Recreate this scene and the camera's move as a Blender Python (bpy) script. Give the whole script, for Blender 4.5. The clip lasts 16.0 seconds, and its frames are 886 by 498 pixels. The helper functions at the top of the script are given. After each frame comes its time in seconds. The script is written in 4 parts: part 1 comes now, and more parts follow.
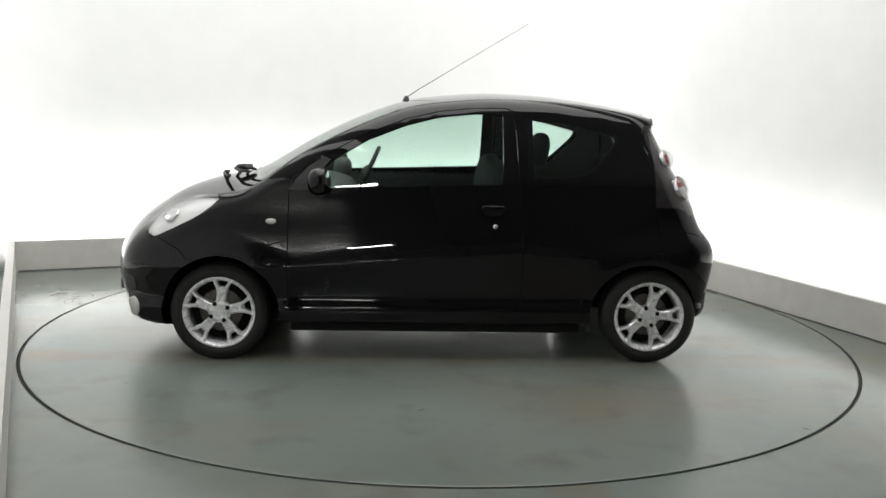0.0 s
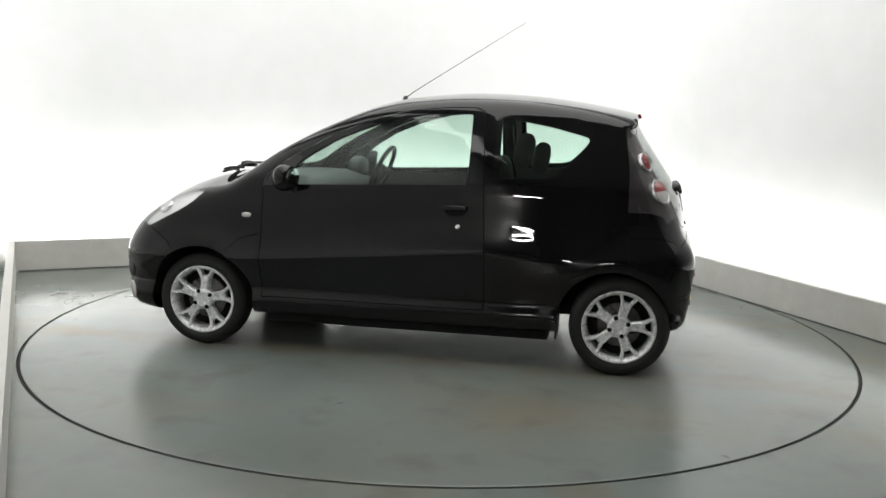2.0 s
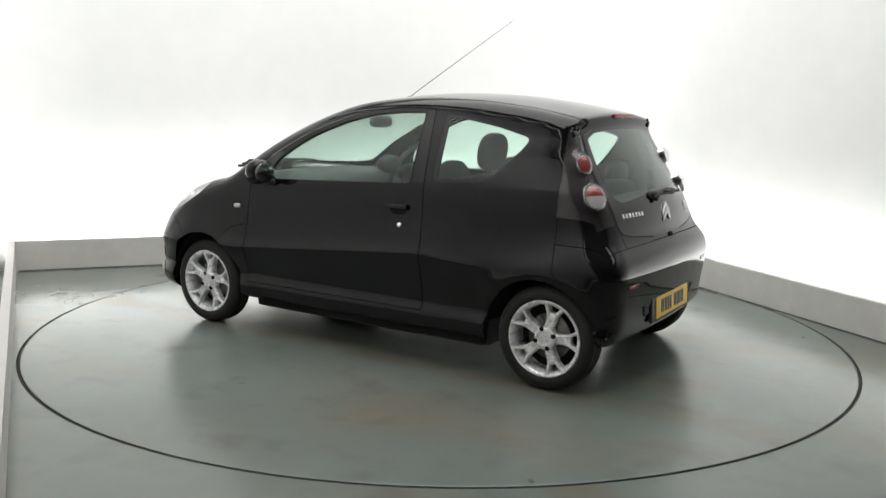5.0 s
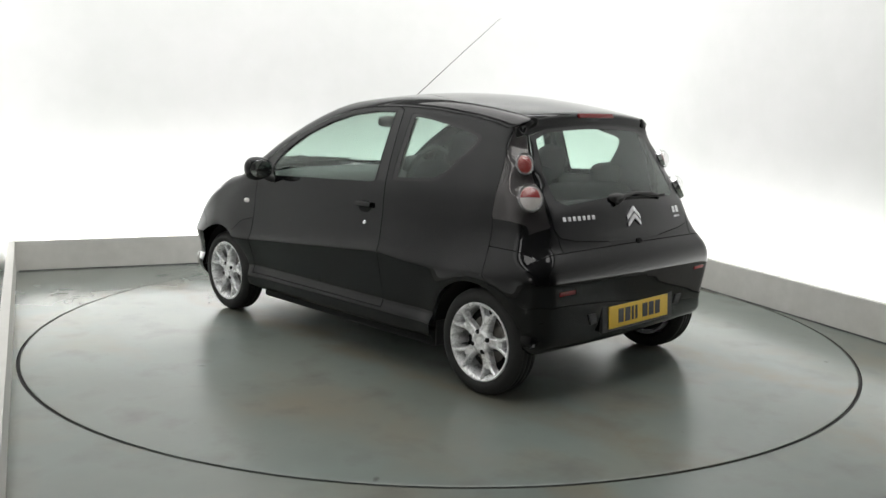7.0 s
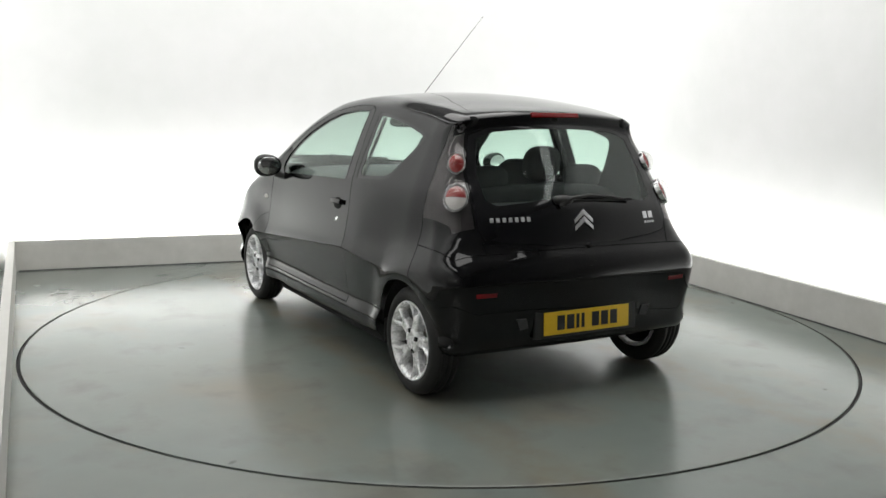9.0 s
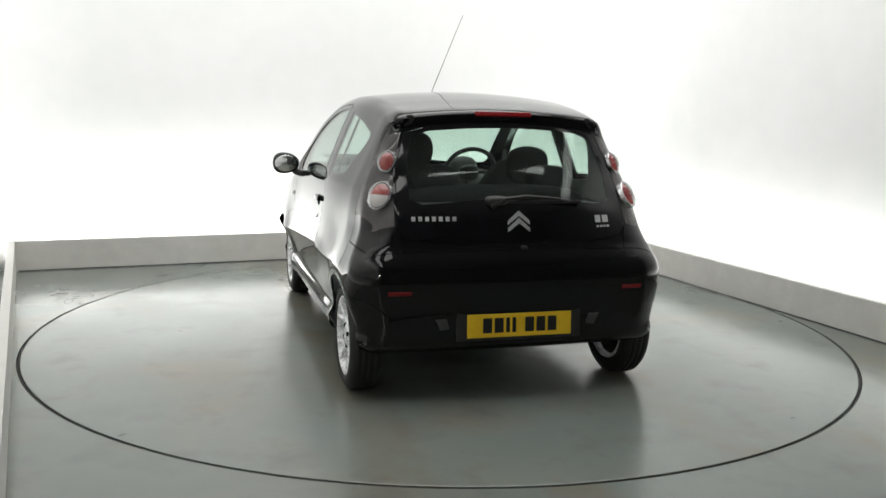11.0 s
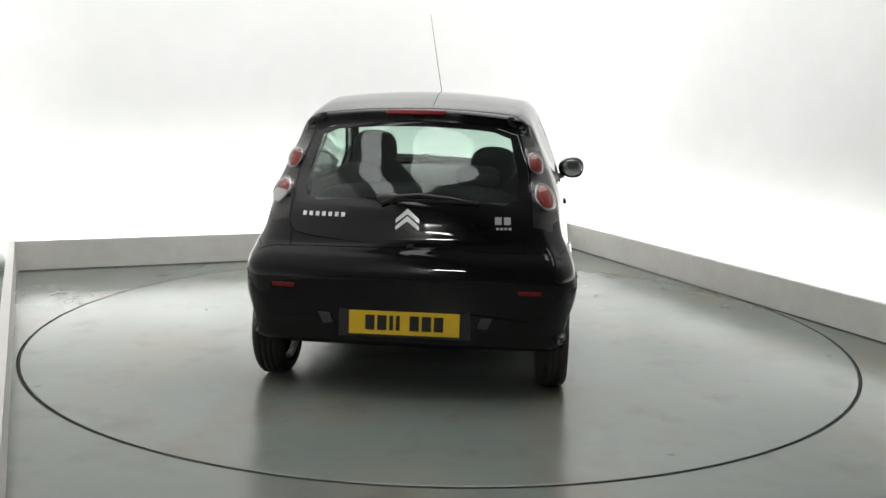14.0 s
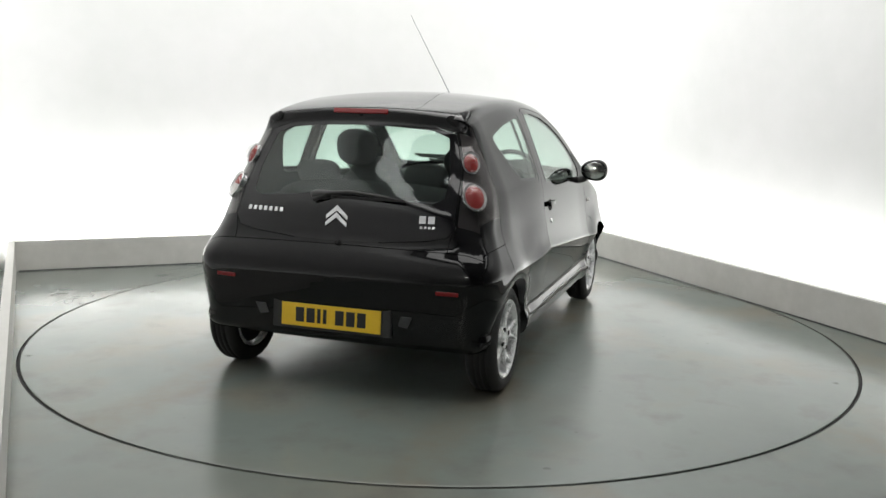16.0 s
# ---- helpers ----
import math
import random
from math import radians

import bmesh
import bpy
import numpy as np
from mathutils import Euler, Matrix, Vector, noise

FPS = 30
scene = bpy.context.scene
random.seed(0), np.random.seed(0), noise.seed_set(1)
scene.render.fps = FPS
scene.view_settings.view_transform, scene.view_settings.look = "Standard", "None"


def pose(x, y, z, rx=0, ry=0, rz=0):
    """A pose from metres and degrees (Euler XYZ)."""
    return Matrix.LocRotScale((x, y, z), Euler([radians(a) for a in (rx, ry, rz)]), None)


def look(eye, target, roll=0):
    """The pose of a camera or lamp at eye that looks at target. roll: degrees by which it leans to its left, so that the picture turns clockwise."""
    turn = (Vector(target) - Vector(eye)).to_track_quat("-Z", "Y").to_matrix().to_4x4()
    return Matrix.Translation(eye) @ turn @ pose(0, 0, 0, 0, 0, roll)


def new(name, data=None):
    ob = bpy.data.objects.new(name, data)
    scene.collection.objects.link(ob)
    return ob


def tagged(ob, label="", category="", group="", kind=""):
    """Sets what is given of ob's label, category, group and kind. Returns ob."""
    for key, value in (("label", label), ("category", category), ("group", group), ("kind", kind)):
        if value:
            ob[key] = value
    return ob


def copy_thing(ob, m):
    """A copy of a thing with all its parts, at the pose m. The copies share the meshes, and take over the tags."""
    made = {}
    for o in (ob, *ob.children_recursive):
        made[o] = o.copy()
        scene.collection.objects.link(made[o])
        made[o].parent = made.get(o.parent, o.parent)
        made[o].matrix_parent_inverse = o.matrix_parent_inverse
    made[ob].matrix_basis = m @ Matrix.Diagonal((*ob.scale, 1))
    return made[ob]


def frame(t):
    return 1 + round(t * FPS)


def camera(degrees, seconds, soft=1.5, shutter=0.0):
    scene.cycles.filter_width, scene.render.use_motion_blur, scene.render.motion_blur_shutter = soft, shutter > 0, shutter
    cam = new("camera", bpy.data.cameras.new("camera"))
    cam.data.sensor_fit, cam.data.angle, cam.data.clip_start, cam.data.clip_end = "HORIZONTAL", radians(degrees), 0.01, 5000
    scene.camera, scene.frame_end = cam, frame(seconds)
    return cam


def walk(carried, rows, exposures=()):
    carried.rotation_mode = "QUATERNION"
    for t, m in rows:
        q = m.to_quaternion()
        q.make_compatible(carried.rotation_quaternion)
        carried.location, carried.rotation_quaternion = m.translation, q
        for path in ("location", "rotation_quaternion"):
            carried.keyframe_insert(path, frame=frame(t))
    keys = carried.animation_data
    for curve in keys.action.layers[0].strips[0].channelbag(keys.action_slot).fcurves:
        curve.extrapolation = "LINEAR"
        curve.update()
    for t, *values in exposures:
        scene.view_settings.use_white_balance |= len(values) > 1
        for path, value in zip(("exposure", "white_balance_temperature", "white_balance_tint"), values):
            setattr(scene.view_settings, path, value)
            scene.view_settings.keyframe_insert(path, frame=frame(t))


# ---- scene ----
# ---- camera: it stands still, the turntable turns ----
EYE = (0.0, -5.546, 1.393)
cam = camera(52.77, 16.0, soft=1.5)
YAW, TILT, ROLL = radians(0.0507), radians(9.1775), 1.341
AIM = (EYE[0] + math.sin(YAW) * math.cos(TILT), EYE[1] + math.cos(YAW) * math.cos(TILT), EYE[2] - math.sin(TILT))
walk(cam, [(0.0, look(EYE, AIM, ROLL)), (16.0, look(EYE, AIM, ROLL))], exposures=[(0.0, 0.0), (16.0, 0.0)])

# ---- the room's plan: a rectangle turned by ROOM degrees about the turntable's centre ----
ROOM = 22.5
ROOM_M = pose(0, 0, 0, 0, 0, ROOM)
LEFT, RIGHT, BACK, FRONT = -2.56, 2.46, 2.635, -9.0
RING = 2.437
KERB_H = 0.243


# ---- light ----
def world_light():
    w = bpy.data.worlds.new("world")
    w.use_nodes = True
    w.node_tree.nodes["Background"].inputs[0].default_value = (0.9, 0.95, 1.0, 1)
    w.node_tree.nodes["Background"].inputs[1].default_value = 0.02
    scene.world = w


def area(name, size_x, size_y, watts, m, colour=(1, 1, 1)):
    d = bpy.data.lights.new(name, "AREA")
    d.shape, d.size, d.size_y, d.energy, d.color = "RECTANGLE", size_x, size_y, watts, colour
    ob = new(name, d)
    ob.matrix_world = m
    return ob


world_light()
# unseen overhead panel, assumed and added as the room's main light
OVERHEAD = area("assumed_ceiling_light", 3.2, 4.4, 125, ROOM_M @ pose(0, -0.5, 4.0), (1.0, 0.99, 0.97))
OVERHEAD.data.spread = radians(172)
# lamps in the troughs behind the kerbs wash the white walls from below
area("trough_light", 0.12, 5.0, 48, ROOM_M @ pose(-0.05, BACK + 0.22, 0.05, 180, 0, 90), (1.0, 1.0, 0.98))
area("trough_light", 0.12, 6.5, 36, ROOM_M @ pose(RIGHT + 0.22, -0.6, 0.05, 180, 0, 0), (1.0, 1.0, 0.98))
area("trough_light", 0.12, 5.5, 8, ROOM_M @ pose(LEFT - 0.26, -0.1, 0.05, 180, 0, 0), (1.0, 1.0, 0.98))

# coves along the ceiling's edge wash the walls from above
area("cove_light", 4.6, 0.8, 38, ROOM_M @ pose(0, BACK - 0.3, 3.9, 40, 0, 0), (1.0, 1.0, 0.98))
area("cove_light", 0.8, 6.0, 34, ROOM_M @ pose(RIGHT - 0.3, -0.6, 3.9, 0, -40, 0), (1.0, 1.0, 0.98))
area("cove_light", 0.8, 6.0, 46, ROOM_M @ pose(LEFT + 0.3, -0.6, 3.9, 0, 40, 0), (1.0, 1.0, 0.98))


# ---- materials ----
def mat(name, base, rough=0.5, metal=0.0, **k):
    m = bpy.data.materials.new(name)
    m.use_nodes = True
    b = m.node_tree.nodes["Principled BSDF"]
    b.inputs["Base Color"].default_value = (*base, 1)
    b.inputs["Roughness"].default_value, b.inputs["Metallic"].default_value = rough, metal
    for key, value in k.items():
        b.inputs[key.replace("_", " ")].default_value = value
    return m


def grain(m, colours, scale, detail=6, rough=None, bump=0.0, bump_scale=200.0, coarse=0.7):
    """Colour that varies at two scales between the given colours, with a roughness range and fine relief."""
    t = m.node_tree
    b = t.nodes["Principled BSDF"]
    co = t.nodes.new("ShaderNodeTexCoord")
    n1, n2 = t.nodes.new("ShaderNodeTexNoise"), t.nodes.new("ShaderNodeTexNoise")
    n1.inputs["Scale"].default_value, n1.inputs["Detail"].default_value, n1.inputs["Roughness"].default_value = scale, detail, coarse
    n2.inputs["Scale"].default_value, n2.inputs["Detail"].default_value = scale * 9, 4
    mix = t.nodes.new("ShaderNodeMath")
    mix.operation = "MULTIPLY_ADD"
    mix.inputs[1].default_value, mix.inputs[2].default_value = 0.35, 0.0
    add = t.nodes.new("ShaderNodeMath")
    add.operation = "MULTIPLY_ADD"
    add.inputs[1].default_value = 0.65
    ramp = t.nodes.new("ShaderNodeValToRGB")
    for n in (n1, n2):
        t.links.new(co.outputs["Object"], n.inputs["Vector"])
    t.links.new(n2.outputs["Fac"], mix.inputs[0])
    t.links.new(n1.outputs["Fac"], add.inputs[0])
    t.links.new(mix.outputs[0], add.inputs[2])
    t.links.new(add.outputs[0], ramp.inputs["Fac"])
    e = ramp.color_ramp.elements
    e[0].position, e[1].position = 0.35, 0.65
    e[0].color, e[1].color = (*colours[0], 1), (*colours[1], 1)
    t.links.new(ramp.outputs["Color"], b.inputs["Base Color"])
    if rough:
        mr = t.nodes.new("ShaderNodeMapRange")
        mr.inputs["From Min"].default_value, mr.inputs["From Max"].default_value = 0.3, 0.7
        mr.inputs["To Min"].default_value, mr.inputs["To Max"].default_value = rough
        t.links.new(add.outputs[0], mr.inputs["Value"])
        t.links.new(mr.outputs["Result"], b.inputs["Roughness"])
    if bump:
        n3, bp = t.nodes.new("ShaderNodeTexNoise"), t.nodes.new("ShaderNodeBump")
        n3.inputs["Scale"].default_value = bump_scale
        bp.inputs["Strength"].default_value, bp.inputs["Distance"].default_value = bump, 0.002
        t.links.new(co.outputs["Object"], n3.inputs["Vector"])
        t.links.new(n3.outputs["Fac"], bp.inputs["Height"])
        t.links.new(bp.outputs["Normal"], b.inputs["Normal"])
    return m


def glass(name, tint, ior=1.5, gloss_rough=0.0):
    """A thin pane: tinted, clear through, with a mirror gloss that grows at grazing angles."""
    m = bpy.data.materials.new(name)
    m.use_nodes = True
    t = m.node_tree
    t.nodes.remove(t.nodes["Principled BSDF"])
    tr, gl, mx, fr = (t.nodes.new("ShaderNode" + k) for k in ("BsdfTransparent", "BsdfGlossy", "MixShader", "LayerWeight"))
    power, gloss = t.nodes.new("ShaderNodeMath"), t.nodes.new("ShaderNodeMath")
    power.operation, gloss.operation = "POWER", "MULTIPLY_ADD"
    power.inputs[1].default_value = 5.0
    f0 = ((ior - 1) / (ior + 1)) ** 2
    gloss.inputs[1].default_value, gloss.inputs[2].default_value = 1 - f0, f0
    fr.inputs["Blend"].default_value = 0.5
    tr.inputs["Color"].default_value = (*tint, 1)
    gl.inputs["Roughness"].default_value = gloss_rough
    t.links.new(fr.outputs["Facing"], power.inputs[0])
    t.links.new(power.outputs[0], gloss.inputs[0])
    t.links.new(gloss.outputs[0], mx.inputs["Fac"])
    t.links.new(tr.outputs[0], mx.inputs[1])
    t.links.new(gl.outputs[0], mx.inputs[2])
    t.links.new(mx.outputs[0], t.nodes["Material Output"].inputs["Surface"])
    return m


def floor_paint(name, colours, seed, tracks=()):
    """Grey floor paint: broad clouds of wear, brown tyre stains and a few dark scuffs; the gloss varies with them."""
    m = mat(name, colours[0], 0.25)
    t = m.node_tree
    b = t.nodes["Principled BSDF"]
    co, off = t.nodes.new("ShaderNodeTexCoord"), t.nodes.new("ShaderNodeMapping")
    off.inputs["Location"].default_value = (seed * 1.7, seed * 0.9, 0)
    t.links.new(co.outputs["Object"], off.inputs["Vector"])

    def noise_at(scale, detail, lo, hi, rough=0.6):
        n, r = t.nodes.new("ShaderNodeTexNoise"), t.nodes.new("ShaderNodeMapRange")
        n.inputs["Scale"].default_value, n.inputs["Detail"].default_value, n.inputs["Roughness"].default_value = scale, detail, rough
        r.inputs["From Min"].default_value, r.inputs["From Max"].default_value = lo, hi
        t.links.new(off.outputs["Vector"], n.inputs["Vector"])
        t.links.new(n.outputs["Fac"], r.inputs["Value"])
        return r.outputs["Result"]

    def blend(a, colour, fac, strength):
        mul, mx = t.nodes.new("ShaderNodeMath"), t.nodes.new("ShaderNodeMix")
        mul.operation, mul.inputs[1].default_value = "MULTIPLY", strength
        mx.data_type = "RGBA"
        t.links.new(fac, mul.inputs[0])
        t.links.new(mul.outputs[0], mx.inputs["Factor"])
        if isinstance(a, tuple):
            mx.inputs["A"].default_value = (*a, 1)
        else:
            t.links.new(a, mx.inputs["A"])
        mx.inputs["B"].default_value = (*colour, 1)
        return mx.outputs["Result"]
    clouds = noise_at(0.8, 5, 0.35, 0.68)
    c = blend(colours[0], colours[1], clouds, 1.0)
    c = blend(c, (0.20, 0.165, 0.12), noise_at(1.3, 4, 0.52, 0.78, 0.5), 0.6)
    c = blend(c, (0.17, 0.15, 0.115), noise_at(0.45, 3, 0.5, 0.75), 0.5)
    c = blend(c, (0.105, 0.105, 0.095), noise_at(3.2, 4, 0.52, 0.76, 0.55), 0.6)
    c = blend(c, (0.045, 0.045, 0.04), noise_at(7.5, 2, 0.74, 0.80, 0.5), 0.7)
    # brown bands where tyres have rolled: (direction in degrees, distance of the band from the origin, half width)
    for turn, away, half in tracks:
        dot, mask, ragged = t.nodes.new("ShaderNodeVectorMath"), t.nodes.new("ShaderNodeMapRange"), t.nodes.new("ShaderNodeMath")
        dot.operation, dot.inputs[1].default_value = "DOT_PRODUCT", (-math.sin(radians(turn)), math.cos(radians(turn)), 0)
        t.links.new(co.outputs["Object"], dot.inputs[0])
        far = dot.outputs["Value"]
        for op, value in (("SUBTRACT", away), ("ABSOLUTE", 0)):
            n = t.nodes.new("ShaderNodeMath")
            n.operation, n.inputs[1].default_value = op, value
            t.links.new(far, n.inputs[0])
            far = n.outputs[0]
        mask.interpolation_type = "SMOOTHSTEP"
        for key, value in zip(("From Min", "From Max", "To Min", "To Max"), (half * .3, half * 1.3, 1, 0)):
            mask.inputs[key].default_value = value
        t.links.new(far, mask.inputs["Value"])
        ragged.operation = "MULTIPLY"
        t.links.new(mask.outputs["Result"], ragged.inputs[0])
        t.links.new(noise_at(2.6, 5, 0.32, 0.62, 0.65), ragged.inputs[1])
        c = blend(c, (0.155, 0.140, 0.108), ragged.outputs[0], 0.75)
    t.links.new(c, b.inputs["Base Color"])
    mr = t.nodes.new("ShaderNodeMapRange")
    mr.inputs["To Min"].default_value, mr.inputs["To Max"].default_value = 0.17, 0.26
    t.links.new(noise_at(1.7, 3, 0.3, 0.7, 0.6), mr.inputs["Value"])
    t.links.new(mr.outputs["Result"], b.inputs["Roughness"])
    return m


TRACKS_FLOOR = ((90.0, -0.95, 0.14), (90.0, 0.45, 0.14))
TRACKS_DISC = ((3.0, 0.66, 0.15), (3.0, -0.76, 0.15))
M_FLOOR = floor_paint("painted_floor", ((0.128, 0.150, 0.136), (0.160, 0.180, 0.165)), 3, TRACKS_FLOOR)
M_DISC = floor_paint("painted_turntable", ((0.140, 0.163, 0.149), (0.178, 0.200, 0.183)), 7, TRACKS_DISC)
M_WALL = grain(mat("white_wall", (0.85, 0.85, 0.85), 0.7), ((0.82, 0.83, 0.82), (0.87, 0.87, 0.87)), 0.6, 3, None, 0.1, 60)
M_KERB = grain(mat("kerb_paint", (0.62, 0.61, 0.58), 0.5), ((0.50, 0.495, 0.465), (0.60, 0.59, 0.56)), 1.2, 5, (0.4, 0.6), 0.1, 60)
M_DARKROOM = grain(mat("dark_hall", (0.05, 0.05, 0.05), 0.8), ((0.09, 0.09, 0.092), (0.15, 0.15, 0.15)), 0.5, 4)
M_CEILING = grain(mat("grey_ceiling", (0.3, 0.3, 0.3), 0.8), ((0.26, 0.26, 0.26), (0.34, 0.34, 0.34)), 0.5, 4)
M_RING = mat("turntable_gap", (0.012, 0.012, 0.012), 0.8)
M_PAINT = grain(mat("black_paint", (0.006, 0.006, 0.008), 0.5, 0.0, Specular_IOR_Level=0.0, Coat_Weight=1.0, Coat_Roughness=0.02, Coat_IOR=1.42), ((0.003, 0.003, 0.0036), (0.0055, 0.0055, 0.006)), 40, 4)
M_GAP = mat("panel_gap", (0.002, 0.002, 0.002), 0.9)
M_TRIM = grain(mat("black_plastic", (0.014, 0.014, 0.014), 0.5), ((0.010, 0.010, 0.010), (0.02, 0.02, 0.02)), 30, 4, (0.4, 0.6), 0.2, 500)
M_GLOSSBLACK = mat("gloss_black", (0.004, 0.004, 0.005), 0.06)
M_RUBBER = grain(mat("rubber", (0.015, 0.015, 0.015), 0.7), ((0.007, 0.007, 0.007), (0.014, 0.0135, 0.013)), 20, 4, (0.6, 0.8), 0.2, 300)
M_ALLOY = grain(mat("silver_alloy", (0.7, 0.7, 0.7), 0.3, 0.35), ((0.78, 0.78, 0.79), (0.88, 0.88, 0.89)), 25, 4, (0.22, 0.34))
M_DISCBRAKE = grain(mat("brake_steel", (0.3, 0.29, 0.28), 0.4, 0.6), ((0.09, 0.08, 0.07), (0.20, 0.19, 0.18)), 30, 4, (0.3, 0.5))
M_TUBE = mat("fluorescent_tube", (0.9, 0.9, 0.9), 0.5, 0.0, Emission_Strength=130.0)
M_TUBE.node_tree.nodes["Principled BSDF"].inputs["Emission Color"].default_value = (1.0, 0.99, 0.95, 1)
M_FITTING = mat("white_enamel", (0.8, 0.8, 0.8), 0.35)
M_CHROME = mat("chrome", (0.85, 0.85, 0.86), 0.1, 1.0)
M_SILVER = mat("silver_badge", (0.78, 0.78, 0.80), 0.25, 0.7)
M_GLASS = glass("tinted_glass", (0.86, 0.93, 0.895))
M_GLASS_REAR = glass("tinted_rear_glass", (0.84, 0.91, 0.875))
M_CLEAR = glass("clear_lens", (0.95, 0.95, 0.95), 1.7)
M_SMOKE = glass("smoked_lens", (0.74, 0.72, 0.72), 1.55)
M_LAMPTRAY = grain(mat("lamp_tray", (0.2, 0.2, 0.2), 0.3, 0.4), ((0.06, 0.06, 0.063), (0.13, 0.13, 0.13)), 30, 4)
M_RED = mat("red_lens", (0.17, 0.005, 0.007), 0.2)
M_REDLAMP = mat("lamp_red", (0.24, 0.03, 0.028), 0.14)
M_LINING = grain(mat("grey_lining", (0.12, 0.12, 0.118), 0.8), ((0.06, 0.06, 0.06), (0.09, 0.09, 0.088)), 40, 4, None, 0.3, 600)
M_WHITELENS = mat("white_lens", (0.50, 0.48, 0.46), 0.12, 0.0, Coat_Weight=1.0)
M_REFLECTOR = mat("lamp_reflector", (0.82, 0.82, 0.82), 0.22, 0.35)
M_SEAT = grain(mat("seat_cloth", (0.03, 0.03, 0.032), 0.9), ((0.018, 0.018, 0.02), (0.045, 0.045, 0.048)), 60, 5, (0.8, 0.95), 0.4, 700)
M_DASH = grain(mat("dash_plastic", (0.05, 0.05, 0.052), 0.6), ((0.035, 0.035, 0.036), (0.06, 0.06, 0.062)), 40, 4, (0.5, 0.7), 0.3, 600)
M_HEADLINER = grain(mat("headliner", (0.35, 0.35, 0.34), 0.9), ((0.30, 0.30, 0.29), (0.38, 0.38, 0.37)), 40, 4, None, 0.3, 600)
M_YELLOW = grain(mat("plate_yellow", (0.78, 0.50, 0.02), 0.35), ((0.74, 0.46, 0.015), (0.80, 0.53, 0.025)), 8, 4, (0.3, 0.45))
M_PLATEINK = mat("plate_ink", (0.01, 0.01, 0.01), 0.4)


# ---- mesh helpers ----
def finish(me, smooth=True):
    if smooth:
        for p in me.polygons:
            p.use_smooth = True


def mesh_ob(name, bm, material, m=None, parent=None, smooth=False, label=""):
    me = bpy.data.meshes.new(name)
    bmesh.ops.recalc_face_normals(bm, faces=bm.faces)
    bm.to_mesh(me)
    bm.free()
    me.materials.append(material)
    finish(me, smooth)
    ob = new(name, me)
    if parent is not None:
        ob.parent = parent
    if m is not None:
        ob.matrix_local = m
    return tagged(ob, label)


def box(bm, x0, x1, y0, y1, z0, z1, bevel=0.0):
    v = [bm.verts.new((x, y, z)) for x in (x0, x1) for y in (y0, y1) for z in (z0, z1)]
    fs = [bm.faces.new([v[i] for i in f]) for f in ((0, 1, 3, 2), (4, 6, 7, 5), (0, 4, 5, 1), (2, 3, 7, 6), (0, 2, 6, 4), (1, 5, 7, 3))]
    if bevel:
        bmesh.ops.bevel(bm, geom=list({e for f in fs for e in f.edges}), offset=bevel, segments=3, affect="EDGES", profile=0.6)
    return bm


def lathe(bm, profile, seg=64, closed=False, axis="Y"):
    """Turns (radius, along) pairs about the y axis."""
    rings = []
    for r, a in profile:
        ring = []
        for i in range(seg):
            t = 2 * math.pi * i / seg
            ring.append(bm.verts.new((r * math.cos(t), a, r * math.sin(t)) if axis == "Y" else (r * math.cos(t), r * math.sin(t), a)))
        rings.append(ring)
    pairs = list(zip(rings, rings[1:])) + ([(rings[-1], rings[0])] if closed else [])
    for a, b in pairs:
        for i in range(seg):
            bm.faces.new((a[i], a[(i + 1) % seg], b[(i + 1) % seg], b[i]))
    return bm


def prism(bm, pts, y0, y1):
    """A polygon in the xz plane, given thickness along y."""
    a = [bm.verts.new((x, y0, z)) for x, z in pts]
    b = [bm.verts.new((x, y1, z)) for x, z in pts]
    bm.faces.new(a)
    bm.faces.new(b[::-1])
    for i in range(len(pts)):
        j = (i + 1) % len(pts)
        bm.faces.new((a[i], b[i], b[j], a[j]))
    return bm


def tube(bm, pts, radius, seg=8, ends=None):
    """A round bar along a list of points; ends: radius at the last point."""
    pts = [Vector(p) for p in pts]
    rings = []
    for i, p in enumerate(pts):
        d = (pts[min(i + 1, len(pts) - 1)] - pts[max(i - 1, 0)]).normalized()
        u = d.cross(Vector((0.13, 0.31, 0.94))).normalized()
        w = d.cross(u)
        r = radius if ends is None else radius + (ends - radius) * i / (len(pts) - 1)
        rings.append([bm.verts.new(p + (u * math.cos(2 * math.pi * k / seg) + w * math.sin(2 * math.pi * k / seg)) * r) for k in range(seg)])
    for a, b in zip(rings, rings[1:]):
        for k in range(seg):
            bm.faces.new((a[k], a[(k + 1) % seg], b[(k + 1) % seg], b[k]))
    bm.faces.new(rings[0])
    bm.faces.new(rings[-1][::-1])
    return bm


